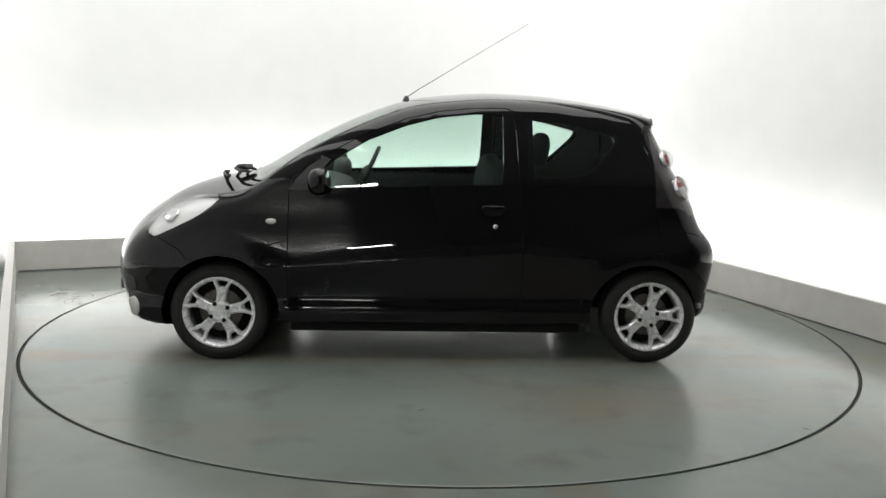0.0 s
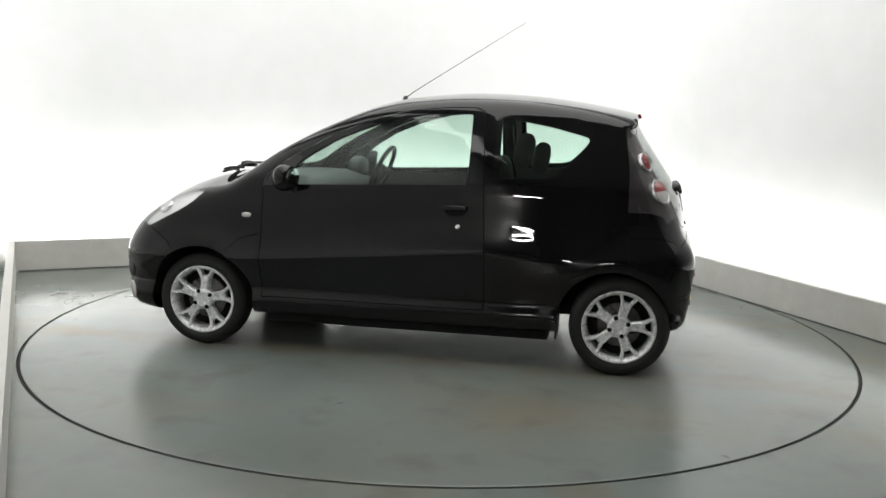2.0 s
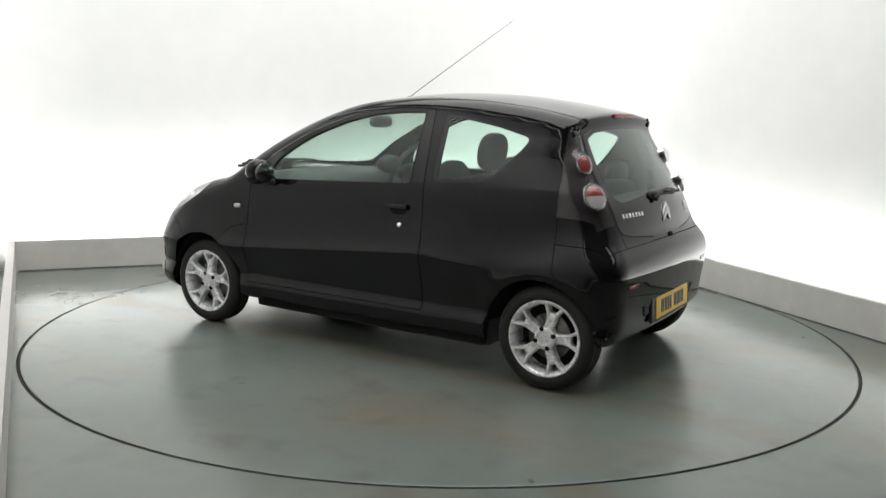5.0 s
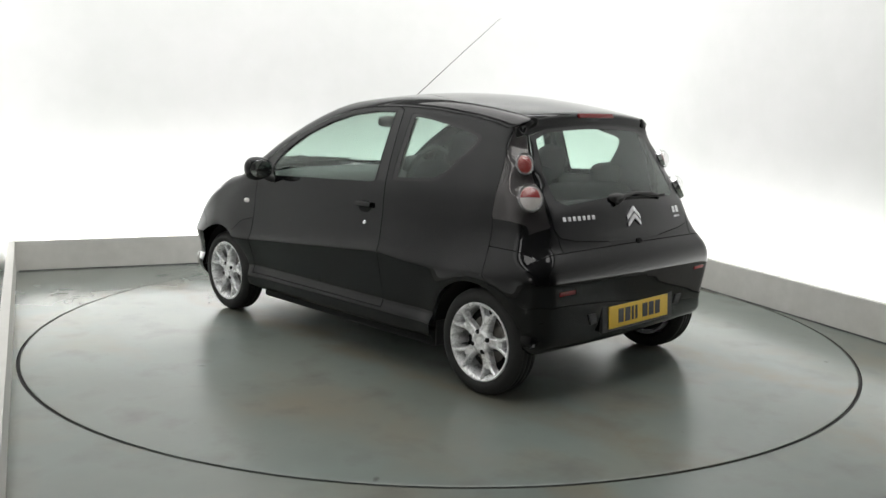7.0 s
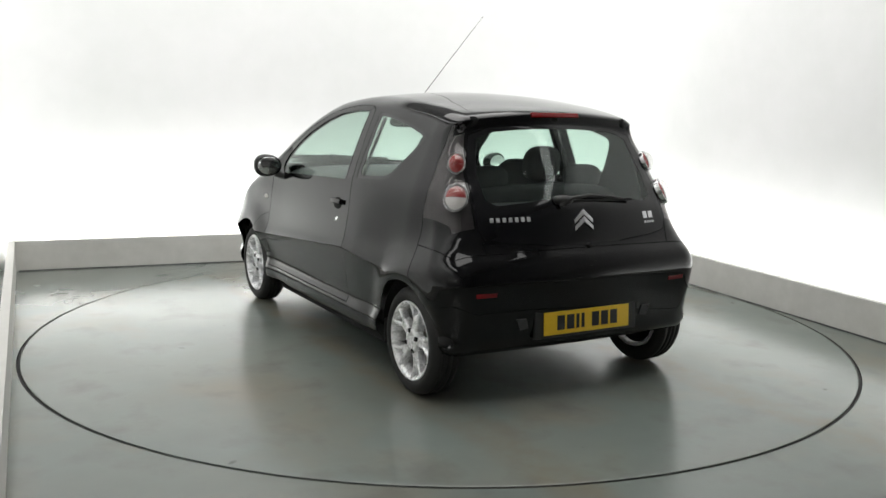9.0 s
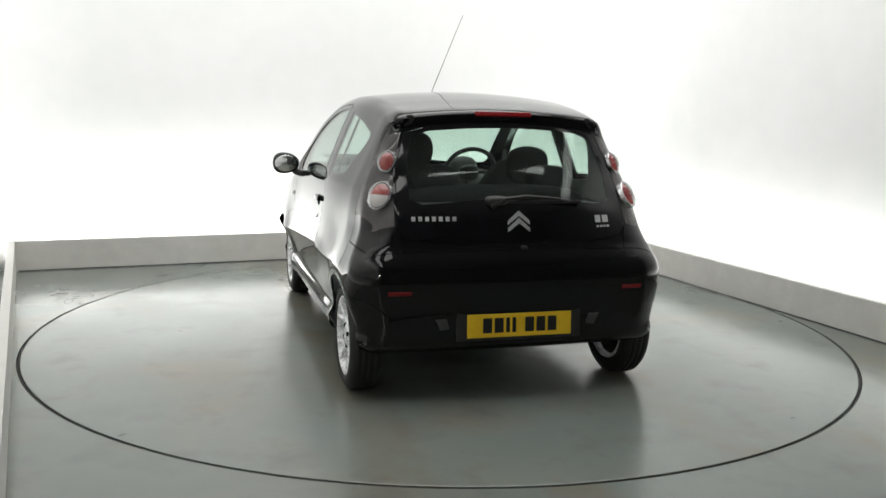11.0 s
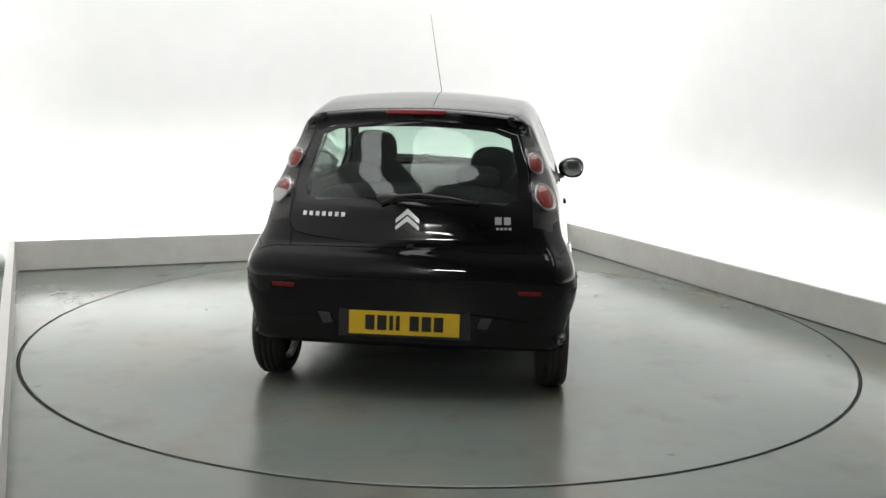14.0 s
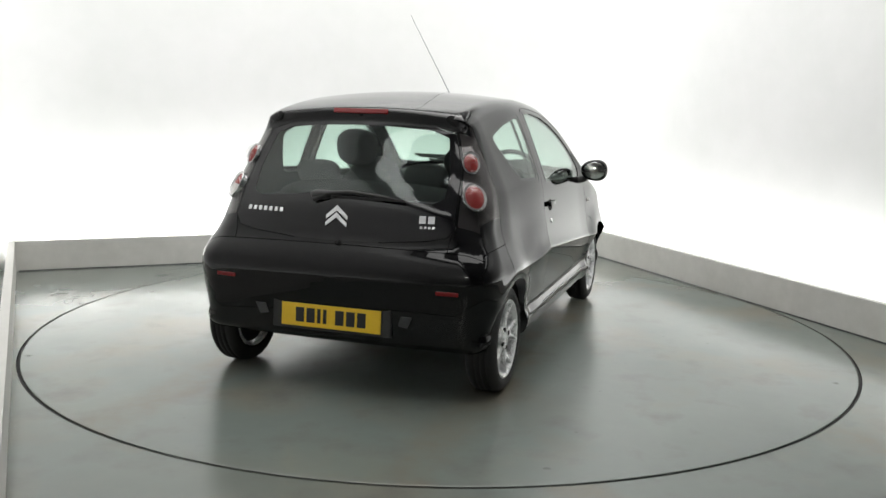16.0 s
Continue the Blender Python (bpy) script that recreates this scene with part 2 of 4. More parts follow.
def blob(bm, centre, size, power=2.0, nu=24, nv=14):
    """A rounded lump: a superellipsoid of half sizes size."""
    def c(t):
        return math.copysign(abs(math.cos(t)) ** (2 / power), math.cos(t))

    def s_(t):
        return math.copysign(abs(math.sin(t)) ** (2 / power), math.sin(t))
    rings = []
    for j in range(1, nv):
        v = -math.pi / 2 + math.pi * j / nv
        rings.append([bm.verts.new((centre[0] + size[0] * c(v) * c(2 * math.pi * i / nu), centre[1] + size[1] * c(v) * s_(2 * math.pi * i / nu), centre[2] + size[2] * s_(v))) for i in range(nu)])
    lo, hi = bm.verts.new((centre[0], centre[1], centre[2] - size[2])), bm.verts.new((centre[0], centre[1], centre[2] + size[2]))
    for a, b in zip(rings, rings[1:]):
        for i in range(nu):
            bm.faces.new((a[i], a[(i + 1) % nu], b[(i + 1) % nu], b[i]))
    for i in range(nu):
        bm.faces.new((lo, rings[0][(i + 1) % nu], rings[0][i]))
        bm.faces.new((hi, rings[-1][i], rings[-1][(i + 1) % nu]))
    return bm


# ---- the room ----
def build_room():
    bm = bmesh.new()
    # the floor is one sheet with a round opening for the turntable
    n = 180
    inner = [bm.verts.new(((RING + 0.010) * math.cos(2 * math.pi * i / n), (RING + 0.010) * math.sin(2 * math.pi * i / n), 0)) for i in range(n)]
    pit = [bm.verts.new((v.co.x, v.co.y, -0.25)) for v in inner]
    outer = []
    for v in inner:
        d = v.co.normalized()
        ex, ey = (RIGHT + 1.2) / abs(d.x) if d.x else 99, (-FRONT if d.y < 0 else BACK + 1.2) / abs(d.y) if d.y else 99
        outer.append(bm.verts.new(d * min(ex, ey)))
    for i in range(n):
        j = (i + 1) % n
        bm.faces.new((inner[i], inner[j], outer[j], outer[i]))
        bm.faces.new((pit[i], pit[j], inner[j], inner[i]))
    bm.faces.new(pit)
    tagged(mesh_ob("floor", bm, M_FLOOR, ROOM_M), "grey painted concrete floor with stains", kind="structure")
    table = new("turntable")
    tagged(table, "round grey painted turntable disc set flush in the floor", "turntable")
    bm = lathe(bmesh.new(), [(0.0001, 0.002), (RING - 0.012, 0.002), (RING - 0.008, 0.0), (RING - 0.008, -0.1)], 180, axis="Z")
    mesh_ob("disc", bm, M_DISC, None, table, label="worn grey painted disc")
    bm = lathe(bmesh.new(), [(RING - 0.0075, -0.012), (RING - 0.0075, -0.006), (RING + 0.006, -0.006), (RING + 0.006, -0.012)], 180, closed=True, axis="Z")
    mesh_ob("rim_gap", bm, M_RING, None, table, label="dark gap round the disc")
    # low kerbs, with a light trough and a tall white wall behind them
    for n_, b in (("kerb_back", (LEFT - 0.05, RIGHT + 0.05, BACK, BACK + 0.05)), ("kerb_right", (RIGHT, RIGHT + 0.05, FRONT, BACK))):
        tagged(mesh_ob(n_, box(bmesh.new(), *b, -0.02, KERB_H, 0.004), M_KERB, ROOM_M), "low off-white painted kerb", kind="structure")
    # the kerb on the camera's side runs a few degrees out of square
    bm = bmesh.new()
    ends = ((-2.580, BACK), (-2.160, -7.2))
    lo = [bm.verts.new((x + dx, y, -0.02)) for (x, y), dx in ((ends[0], 0), (ends[1], 0), (ends[1], -0.05), (ends[0], -0.05))]
    hi = [bm.verts.new((v.co.x, v.co.y, KERB_H)) for v in lo]
    bm.faces.new(lo[::-1])
    bm.faces.new(hi)
    for i in range(4):
        bm.faces.new((lo[i], lo[(i + 1) % 4], hi[(i + 1) % 4], hi[i]))
    tagged(mesh_ob("kerb_left", bm, M_KERB, ROOM_M), "low off-white painted kerb", kind="structure")
    # the wall bends round the corners in one sheet
    off, rad, top = 0.5, 1.1, 4.2
    path = [(LEFT - off, FRONT)]
    for cx, cy, a0 in ((LEFT - off + rad, BACK + off - rad, 180), (RIGHT + off - rad, BACK + off - rad, 90)):
        path += [(cx + rad * math.cos(radians(a0 - 9 * k)), cy + rad * math.sin(radians(a0 - 9 * k))) for k in range(11)]
    path.append((RIGHT + off, FRONT))
    bm = bmesh.new()
    rows = [[bm.verts.new((x, y, z)) for x, y in path] for z in (-0.02, 1.4, 2.8, top)]
    for a, b in zip(rows, rows[1:]):
        for i in range(len(path) - 1):
            bm.faces.new((a[i], a[i + 1], b[i + 1], b[i]))
    bmesh.ops.recalc_face_normals(bm, faces=bm.faces)
    bmesh.ops.solidify(bm, geom=bm.faces[:], thickness=0.1)
    tagged(mesh_ob("wall_studio", bm, M_WALL, ROOM_M, smooth=True), "seamless white studio wall with rounded corners", kind="structure")
    tagged(mesh_ob("ceiling", box(bmesh.new(), LEFT - 1.2, RIGHT + 1.2, FRONT, BACK + 1.2, 4.2, 4.3), M_CEILING, ROOM_M), "grey painted ceiling", kind="structure")
    tagged(mesh_ob("wall_front", box(bmesh.new(), LEFT - 1.2, RIGHT + 1.2, FRONT - 0.1, FRONT, -0.02, 4.3), M_DARKROOM, ROOM_M), "dark wall at the open end", kind="structure")
    # thin dark strips draw the shadow gap along the foot of the kerbs
    for n_, b in (("kerb_shade_back", (LEFT, RIGHT - 0.006, BACK - 0.006, BACK - 0.0005)), ("kerb_shade_right", (RIGHT - 0.006, RIGHT - 0.0005, -7.0, BACK - 0.007))):
        tagged(mesh_ob(n_, box(bmesh.new(), *b, 0.0, 0.009), M_LAMPTRAY, ROOM_M), "dark grey strip drawn for the shadow gap under the kerb", kind="structure")
    return table


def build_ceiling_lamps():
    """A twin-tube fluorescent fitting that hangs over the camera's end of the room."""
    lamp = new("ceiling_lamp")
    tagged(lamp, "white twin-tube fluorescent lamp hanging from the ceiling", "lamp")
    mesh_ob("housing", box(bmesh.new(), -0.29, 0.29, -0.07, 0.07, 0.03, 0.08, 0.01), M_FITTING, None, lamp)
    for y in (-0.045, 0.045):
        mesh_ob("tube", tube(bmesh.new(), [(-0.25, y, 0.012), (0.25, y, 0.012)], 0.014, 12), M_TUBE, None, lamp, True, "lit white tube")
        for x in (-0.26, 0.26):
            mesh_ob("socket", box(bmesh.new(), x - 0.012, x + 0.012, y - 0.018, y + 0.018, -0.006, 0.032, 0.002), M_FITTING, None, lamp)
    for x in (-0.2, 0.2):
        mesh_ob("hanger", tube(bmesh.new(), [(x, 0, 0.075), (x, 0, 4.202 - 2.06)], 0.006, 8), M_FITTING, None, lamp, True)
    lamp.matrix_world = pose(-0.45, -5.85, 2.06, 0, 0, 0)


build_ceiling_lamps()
TURNTABLE = build_room()


# ---- the car's form: x forwards, y to its left, z up, origin between the axles on the ground ----
import collections
from mathutils.geometry import delaunay_2d_cdt

PROFILE = [(1.50, .178), (1.70, .184), (1.795, .215), (1.832, .32), (1.855, .44), (1.845, .53), (1.80, .625), (1.72, .715), (1.61, .797), (1.47, .878),
           (1.27, .943), (1.07, .985), (.91, 1.072), (.754, 1.165), (.583, 1.256), (.413, 1.332), (.293, 1.377), (.19, 1.409), (.037, 1.438), (-.27, 1.463),
           (-.60, 1.457), (-.88, 1.428), (-1.08, 1.397), (-1.195, 1.373), (-1.228, 1.358), (-1.232, 1.340), (-1.220, 1.318), (-1.248, 1.26), (-1.332, 1.13),
           (-1.415, 1.01), (-1.474, .91), (-1.500, .81), (-1.510, .757), (-1.527, .722), (-1.550, .68), (-1.566, .63), (-1.572, .58), (-1.568, .545),
           (-1.558, .44), (-1.545, .33), (-1.522, .27), (-1.45, .238), (-1.2, .22), (-.6, .2), (0, .195), (.7, .2), (1.2, .205)]


def smooth_loop(pts, n=28):
    out, m = [], len(pts)
    p = np.array(pts)
    for i in range(m):
        a, b, c, d = p[i - 1], p[i], p[(i + 1) % m], p[(i + 2) % m]
        for k in range(n):
            t = k / n
            out.append(0.5 * (2 * b + (c - a) * t + (2 * a - 5 * b + 4 * c - d) * t * t + (3 * b - a - 3 * c + d) * t ** 3))
    return np.array(out)


LOOP = smooth_loop(PROFILE)
LOOP_N = np.roll(LOOP, -1, 0) - LOOP
LOOP_L = np.hypot(LOOP_N[:, 0], LOOP_N[:, 1])
LOOP_S = np.concatenate([[0], np.cumsum(LOOP_L)[:-1]])
# which side of the loop is outside, from its turning sense
LOOP_SIGN = 1.0 if np.sum(LOOP[:, 0] * np.roll(LOOP[:, 1], -1) - np.roll(LOOP[:, 0], -1) * LOOP[:, 1]) > 0 else -1.0


def step(a, b, x):
    t = np.clip((x - a) / (b - a), 0, 1)
    return t * t * (3 - 2 * t)


def loop_distance(x, z):
    """Signed distance from the centre profile; negative inside."""
    out = np.empty(len(x))
    for k in range(0, len(x), 3000):
        q = np.stack([x[k:k + 3000], z[k:k + 3000]], -1)
        d2 = (q * q).sum(1)[:, None] - 2 * q @ LOOP.T + (LOOP * LOOP).sum(1)[None]
        i = d2.argmin(1)
        best, sign = np.full(len(q), 1e9), np.ones(len(q))
        for j in (i - 1, i):
            a, e, l = LOOP[j], LOOP_N[j], LOOP_L[j]
            u = np.clip(((q - a) * e).sum(1) / (l * l), 0, 1)
            d = q - a - u[:, None] * e
            r = np.hypot(d[:, 0], d[:, 1])
            s_ = -np.sign(e[:, 0] * d[:, 1] - e[:, 1] * d[:, 0]) * LOOP_SIGN
            sel = r < best - 1e-12
            best, sign = np.where(sel, r, best), np.where(sel, s_, sign)
        out[k:k + 3000] = best * np.where(sign == 0, 1, sign)
    return out


def crease(x):
    """Height of the crease along the side."""
    return np.interp(x, [-1.2, -.91, -.667, -.447, .79, 1.2], [.60, .585, .60, .622, .528, .52])


def half_width(x, z):
    zc = crease(x)
    # the section at mid length, from sill to roof rail
    w = np.interp(z, [.15, .20, .235, .28, .30, .345, .36, .42], [.72, .757, .782, .791, .789, .769, .770, .781])
    up = np.maximum(z - zc, 0)
    below = np.where(z > .42, .781 + (.818 - .781) * np.clip((z - .42) / (zc - .42), 0, 1), w)
    # the door leans in above the crease, strongly at first
    lean = .05 * np.minimum(up, .33) * step(0, .2, up) + .10 * np.clip(z - .72, 0, .21) ** 1.4 + .15 * np.maximum(z - .93, 0)
    above = .818 - .037 * (1 - np.exp(-up / .07)) - lean
    # the crease is sharp along the doors and fades into a round section towards the tail
    round_up = .814 - .033 * (1 - np.exp(-(up / .09) ** 2)) - lean
    round_low = np.where(z > .42, .814 - .033 * np.clip((zc - z) / (zc - .42), 0, 1) ** 2, w)
    tail = step(-.62, -.98, x)
    w = np.where(z > zc, above + (round_up - above) * tail, below + (round_low - below) * tail)
    # greenhouse leans in
    gh = np.interp(z, [.93, .98, 1.05, 1.13, 1.25, 1.34, 1.40, 1.5], [0, 0, .012, .028, .058, .085, .104, .14])
    w = w - gh
    # plan: the cabin narrows to the rear and to the windscreen
    high = step(.66, .84, z)
    w = w - high * (.030 * step(-.45, -1.2, x) + .030 * step(-.2, -1.25, x) * step(.85, 1.25, z) + .018 * step(-1.05, -1.28, x))
    w = w - step(.95, 1.1, z) * .022 * step(.3, 1.0, x)
    # the tail draws in a little, and flares stand round the arches
    w = w - .020 * (1 - high) * step(-.55, -1.0, x)
    for hx, amp, r, wide in ((1.165, .014, .335, .085), (-1.15, .017, .320, .065)):
        d = np.hypot(x - hx, z - .265) - r
        w = w + amp * np.exp(-(d / wide) ** 2)
    # plan of nose and tail
    w = w - .02 * step(.95, 1.4, x) * step(.7, .95, z) + .012 * step(.55, 1.1, x) * step(.3, .5, z) * step(.95, .8, z) - .30 * np.maximum(x - 1.25, 0) ** 1.6 - .03 * step(-1.35, -1.6, x)
    return w


def shift_x(x, y, z):
    return y * y * (.37 * step(.7, 1.7, x) - step(-.9, -1.4, x) * (.065 + .095 * step(.63, .90, z)))


def shift_z(z, y):
    return .135 * y * y * step(.6, 1.0, z)


def corner(x, z):
    return .052 + .045 * step(-.95, -1.3, x) * step(1.35, 1.2, z) * step(.58, .92, z) + .065 * step(-1.2, -1.4, x) + .08 * step(1.0, 1.5, x) * step(.28, .45, z) - .02 * step(.30, .22, z)


def form(p):
    """Below zero inside the body."""
    x, y, z = p[:, 0], np.abs(p[:, 1]), p[:, 2]
    a = y - half_width(x, z)
    b = loop_distance(x + shift_x(x, y, z), z + shift_z(z, y))
    r = corner(x, z)
    out = np.minimum(np.maximum(a, b), -r) + np.hypot(np.maximum(a + r, 0), np.maximum(b + r, 0))
    # the tail lamps swell out of the skin
    for cx, cy, cz, wide, amp in ((-1.36, .64, .975, .072, .024), (-1.27, .595, 1.14, .058, .018)):
        out = out - amp * np.exp(-((x - cx) ** 2 + (y - cy) ** 2 + (z - cz) ** 2) / wide ** 2)
    return out


def slope(p, h):
    g = np.empty_like(p)
    for k in range(3):
        d = np.zeros(3)
        d[k] = h
        g[:, k] = (form(p + d) - form(p - d)) / (2 * h)
    return g


def settle_on(p):
    """Moves points onto the body's skin; gives points and outward normals."""
    p = p.copy()
    for _ in range(4):
        g = slope(p, 1e-3)
        p -= g * np.clip(form(p) / np.maximum((g * g).sum(1), .2), -.05, .05)[:, None]
    n = slope(p, 7e-3)
    return p, n / np.linalg.norm(n, axis=1)[:, None]


def edge_point(s_i):
    """Where the centre profile meets the side: the profile's point moved to the side's width."""
    xc, zc = LOOP[s_i].T
    x, z = xc.copy(), zc.copy()
    for _ in range(25):
        w = np.maximum(half_width(x, z), .2)
        x, z = .5 * x + .5 * (xc - shift_x(x, w, z)), .5 * z + .5 * (zc - shift_z(z, w))
    return x, z, np.maximum(half_width(x, z), .2)


def dense(pts, d=.03, closed=True):
    out, m = [], len(pts)
    for i in range(m if closed else m - 1):
        a, b = pts[i], pts[(i + 1) % m]
        n = max(1, int(math.hypot(b[0] - a[0], b[1] - a[1]) / d))
        out += [(a[0] + (b[0] - a[0]) * k / n, a[1] + (b[1] - a[1]) * k / n) for k in range(n)]
    return out if closed else out + [pts[-1]]


def rounded(pts, r=.03, n=4):
    """A polygon with its corners rounded."""
    out, m = [], len(pts)
    for i in range(m):
        p, a, b = Vector(pts[i]), Vector(pts[i - 1]), Vector(pts[(i + 1) % m])
        ra, rb = min(r, (a - p).length * .45), min(r, (b - p).length * .45)
        q0, q1 = p + (a - p).normalized() * ra, p + (b - p).normalized() * rb
        for k in range(n + 1):
            t = k / n
            out.append(tuple(q0 * (1 - t) ** 2 + p * 2 * t * (1 - t) + q1 * t * t))
    return out


def stroke(pts, w=.0045):
    """A narrow ribbon along a line, as polygons."""
    polys = []
    for a, b in zip(pts, pts[1:]):
        a, b = Vector(a), Vector(b)
        d = (b - a).normalized()
        n = Vector((-d.y, d.x)) * w / 2
        a, b = a - d * w * .4, b + d * w * .4
        polys.append([tuple(a + n), tuple(a - n), tuple(b - n), tuple(b + n)])
    return polys


def triangulate(boundary, regions, grid):
    """Regions: (name, polygons), the first one wins. Gives plane points and, for each name, its triangles."""
    verts, faces, names = [], [], []

    def add(poly, name):
        if sum(a[0] * b[1] - b[0] * a[1] for a, b in zip(poly, poly[1:] + poly[:1])) < 0:
            poly = poly[::-1]
        faces.append(list(range(len(verts), len(verts) + len(poly))))
        verts.extend(poly)
        names.append(name)
    add(boundary, "")
    for name, polys in regions:
        for poly in polys:
            add(dense(poly, .022), name)
    verts += grid
    v, _, f, _, _, orig = delaunay_2d_cdt([Vector(p) for p in verts], [], faces, 0, 1e-5, True)
    rank = {name: i for i, (name, _) in enumerate(regions)}
    rank["body"] = 999
    tris = {}
    for tri, ids in zip(f, orig):
        if 0 not in ids:
            continue
        best = min((names[i] for i in ids if i), key=lambda q: rank[q], default="body")
        tris.setdefault(best, []).append(tuple(tri))
    return np.array([tuple(p) for p in v]), tris


# the side, in its own (x, z) plane
S_LAST = 41 * 28
EX, EZ, EW = edge_point(np.arange(len(LOOP)))


def arch(cx, cz, r, n=40, rx=1.0):
    return [(cx + rx * r * math.cos(2 * math.pi * k / n), cz + r * math.sin(2 * math.pi * k / n)) for k in range(n)]


DOOR = [(.80, .31), (.803, .55), (.797, .93), (.78, .985), (.70, 1.055), (.60, 1.118), (.40, 1.228), (.18, 1.312), (0, 1.356), (-.2, 1.378), (-.36, 1.38), (-.405, 1.36), (-.43, 1.02), (-.452, .62), (-.456, .40), (-.45, .31)]
DOOR_GLASS = rounded([(.625, .94), (.64, 1.0), (.60, 1.062), (.52, 1.118), (.388, 1.197), (.178, 1.282), (0, 1.328), (-.2, 1.350), (-.345, 1.350), (-.345, 1.06), (-.338, .975)], .02)
QUARTER_GLASS = rounded([(-.478, 1.345), (-.60, 1.333), (-.78, 1.302), (-.975, 1.252), (-1.0, 1.228), (-.975, 1.190), (-.87, 1.075), (-.815, 1.022), (-.76, 1.006), (-.50, .992), (-.475, 1.0)], .025)
QUARTER_CLEAR = rounded([(-.505, 1.328), (-.62, 1.316), (-.78, 1.288), (-.955, 1.242), (-.972, 1.224), (-.95, 1.185), (-.855, 1.082), (-.805, 1.036), (-.76, 1.022), (-.51, 1.010)], .025)
TAIL_LAMP = [(-1.185, .862), (-1.183, 1.05), (-1.168, 1.20), (-1.165, 1.292), (-1.7, 1.292), (-1.7, .862)]
HEADLAMP = [(1.575, .672), (1.48, .692), (1.40, .724), (1.306, .765), (1.225, .815), (1.185, .87), (1.175, 1.1), (1.8, 1.1), (1.8, .672)]
SIDE_GAPS = [stroke(dense(DOOR, .03) + [DOOR[0]]),
             stroke([(1.0, .56), (.93, .63), (.82, .66)], .003),
             stroke([(-1.19, .862), (-1.20, .735)], .004), stroke([(-1.20, .735), (-1.30, .733), (-1.6, .735)], .004),
             stroke([(-1.20, .735), (-1.215, .60), (-1.27, .56)], .004),
             stroke([(1.245, .812), (1.06, .945), (.93, 1.0)], .004), stroke([(1.50, .676), (1.36, .60), (1.33, .56)], .004)]


def build_sides():
    ring = [(EX[i], EZ[i]) for i in range(0, len(LOOP), 5)]
    xs, zs = np.arange(-1.62, 1.87, .026), np.arange(.19, 1.45, .026)
    g = np.array([(x + (j % 2) * .013, z) for j, z in enumerate(zs) for x in xs])
    g = g[(np.abs(g[:, 1] - crease(g[:, 0]) - .004) > .020) & (np.abs(g[:, 1] - .31) > .045)]
    rows = [np.stack([xs, crease(xs) + d], -1) for d in (-.014, -.004, 0, .004, .012, .022)] + [np.stack([xs, 0 * xs + z], -1) for z in (.27, .28, .29, .30, .31, .32, .333, .345)]
    g = np.concatenate([g] + rows)
    ok = loop_distance(g[:, 0] + shift_x(g[:, 0], half_width(g[:, 0], g[:, 1]), g[:, 1]), g[:, 1] + shift_z(g[:, 1], half_width(g[:, 0], g[:, 1]))) < -.012
    regions = [("arch", [arch(1.16, .262, .318, rx=.985), arch(-1.135, .262, .298, rx=1.0)]),
               ("gap", [q for w in SIDE_GAPS for q in w]),
               ("door_glass", [DOOR_GLASS]), ("quarter_clear", [QUARTER_CLEAR]), ("quarter_border", [QUARTER_GLASS]), ("tail", [TAIL_LAMP]), ("headlamp", [HEADLAMP]),
               ("pillar_rear", [[(-.352, .985), (-.352, 1.362), (-.41, 1.362), (-.425, 1.02), (-.428, .985)]]), ("pillar_front", [[(.797, .93), (.76, .99), (.70, 1.05), (.615, 1.11), (.58, 1.09), (.655, 1.0), (.64, .93)]]),
               ("bumper_rear", [[(-1.20, .733), (-1.7, .733), (-1.7, .15), (-1.40, .15), (-1.27, .56), (-1.215, .60)]]),
               ("bumper_front", [[(1.50, .676), (1.36, .60), (1.33, .56), (1.40, .15), (2.0, .15), (2.0, .70)]]),
               ("door", [DOOR])]
    uv, tris = triangulate(ring, regions, [tuple(p) for p in g[ok]])
    p = np.stack([uv[:, 0], half_width(uv[:, 0], uv[:, 1]), uv[:, 1]], -1)
    return (*settle_on(p), tris)


def s_at(x, top=True):
    """Distance along the centre profile, over the top, at which it passes x (the upper branch)."""
    i = [k for k in range(4 * 28, 26 * 28) if (LOOP[k, 0] - x) * (LOOP[k + 1, 0] - x) <= 0]
    return LOOP_S[i[0]]


def s_tail(z):
    i = [k for k in range(26 * 28, 40 * 28) if (LOOP[k, 1] - z) * (LOOP[k + 1, 1] - z) <= 0]
    return LOOP_S[i[0]]


WINDSCREEN = [(1.055, 0), (1.05, .30), (1.02, .52), (.98, .625), (.95, .65), (.85, .645), (.6, .618), (.4, .588), (.30, .565), (.245, .53), (.225, .4), (.21, 0)]
TAILGATE = [(1.300, 0), (1.300, .40), (1.285, .495), (1.12, .553), (.85, .572), (.80, .545), (.775, .45), (.748, .22), (.742, 0)]
TAIL_CLEAR = [(1.283, 0), (1.283, .38), (1.262, .462), (1.10, .505), (.985, .502), (.955, .45), (.955, .30), (.965, 0)]


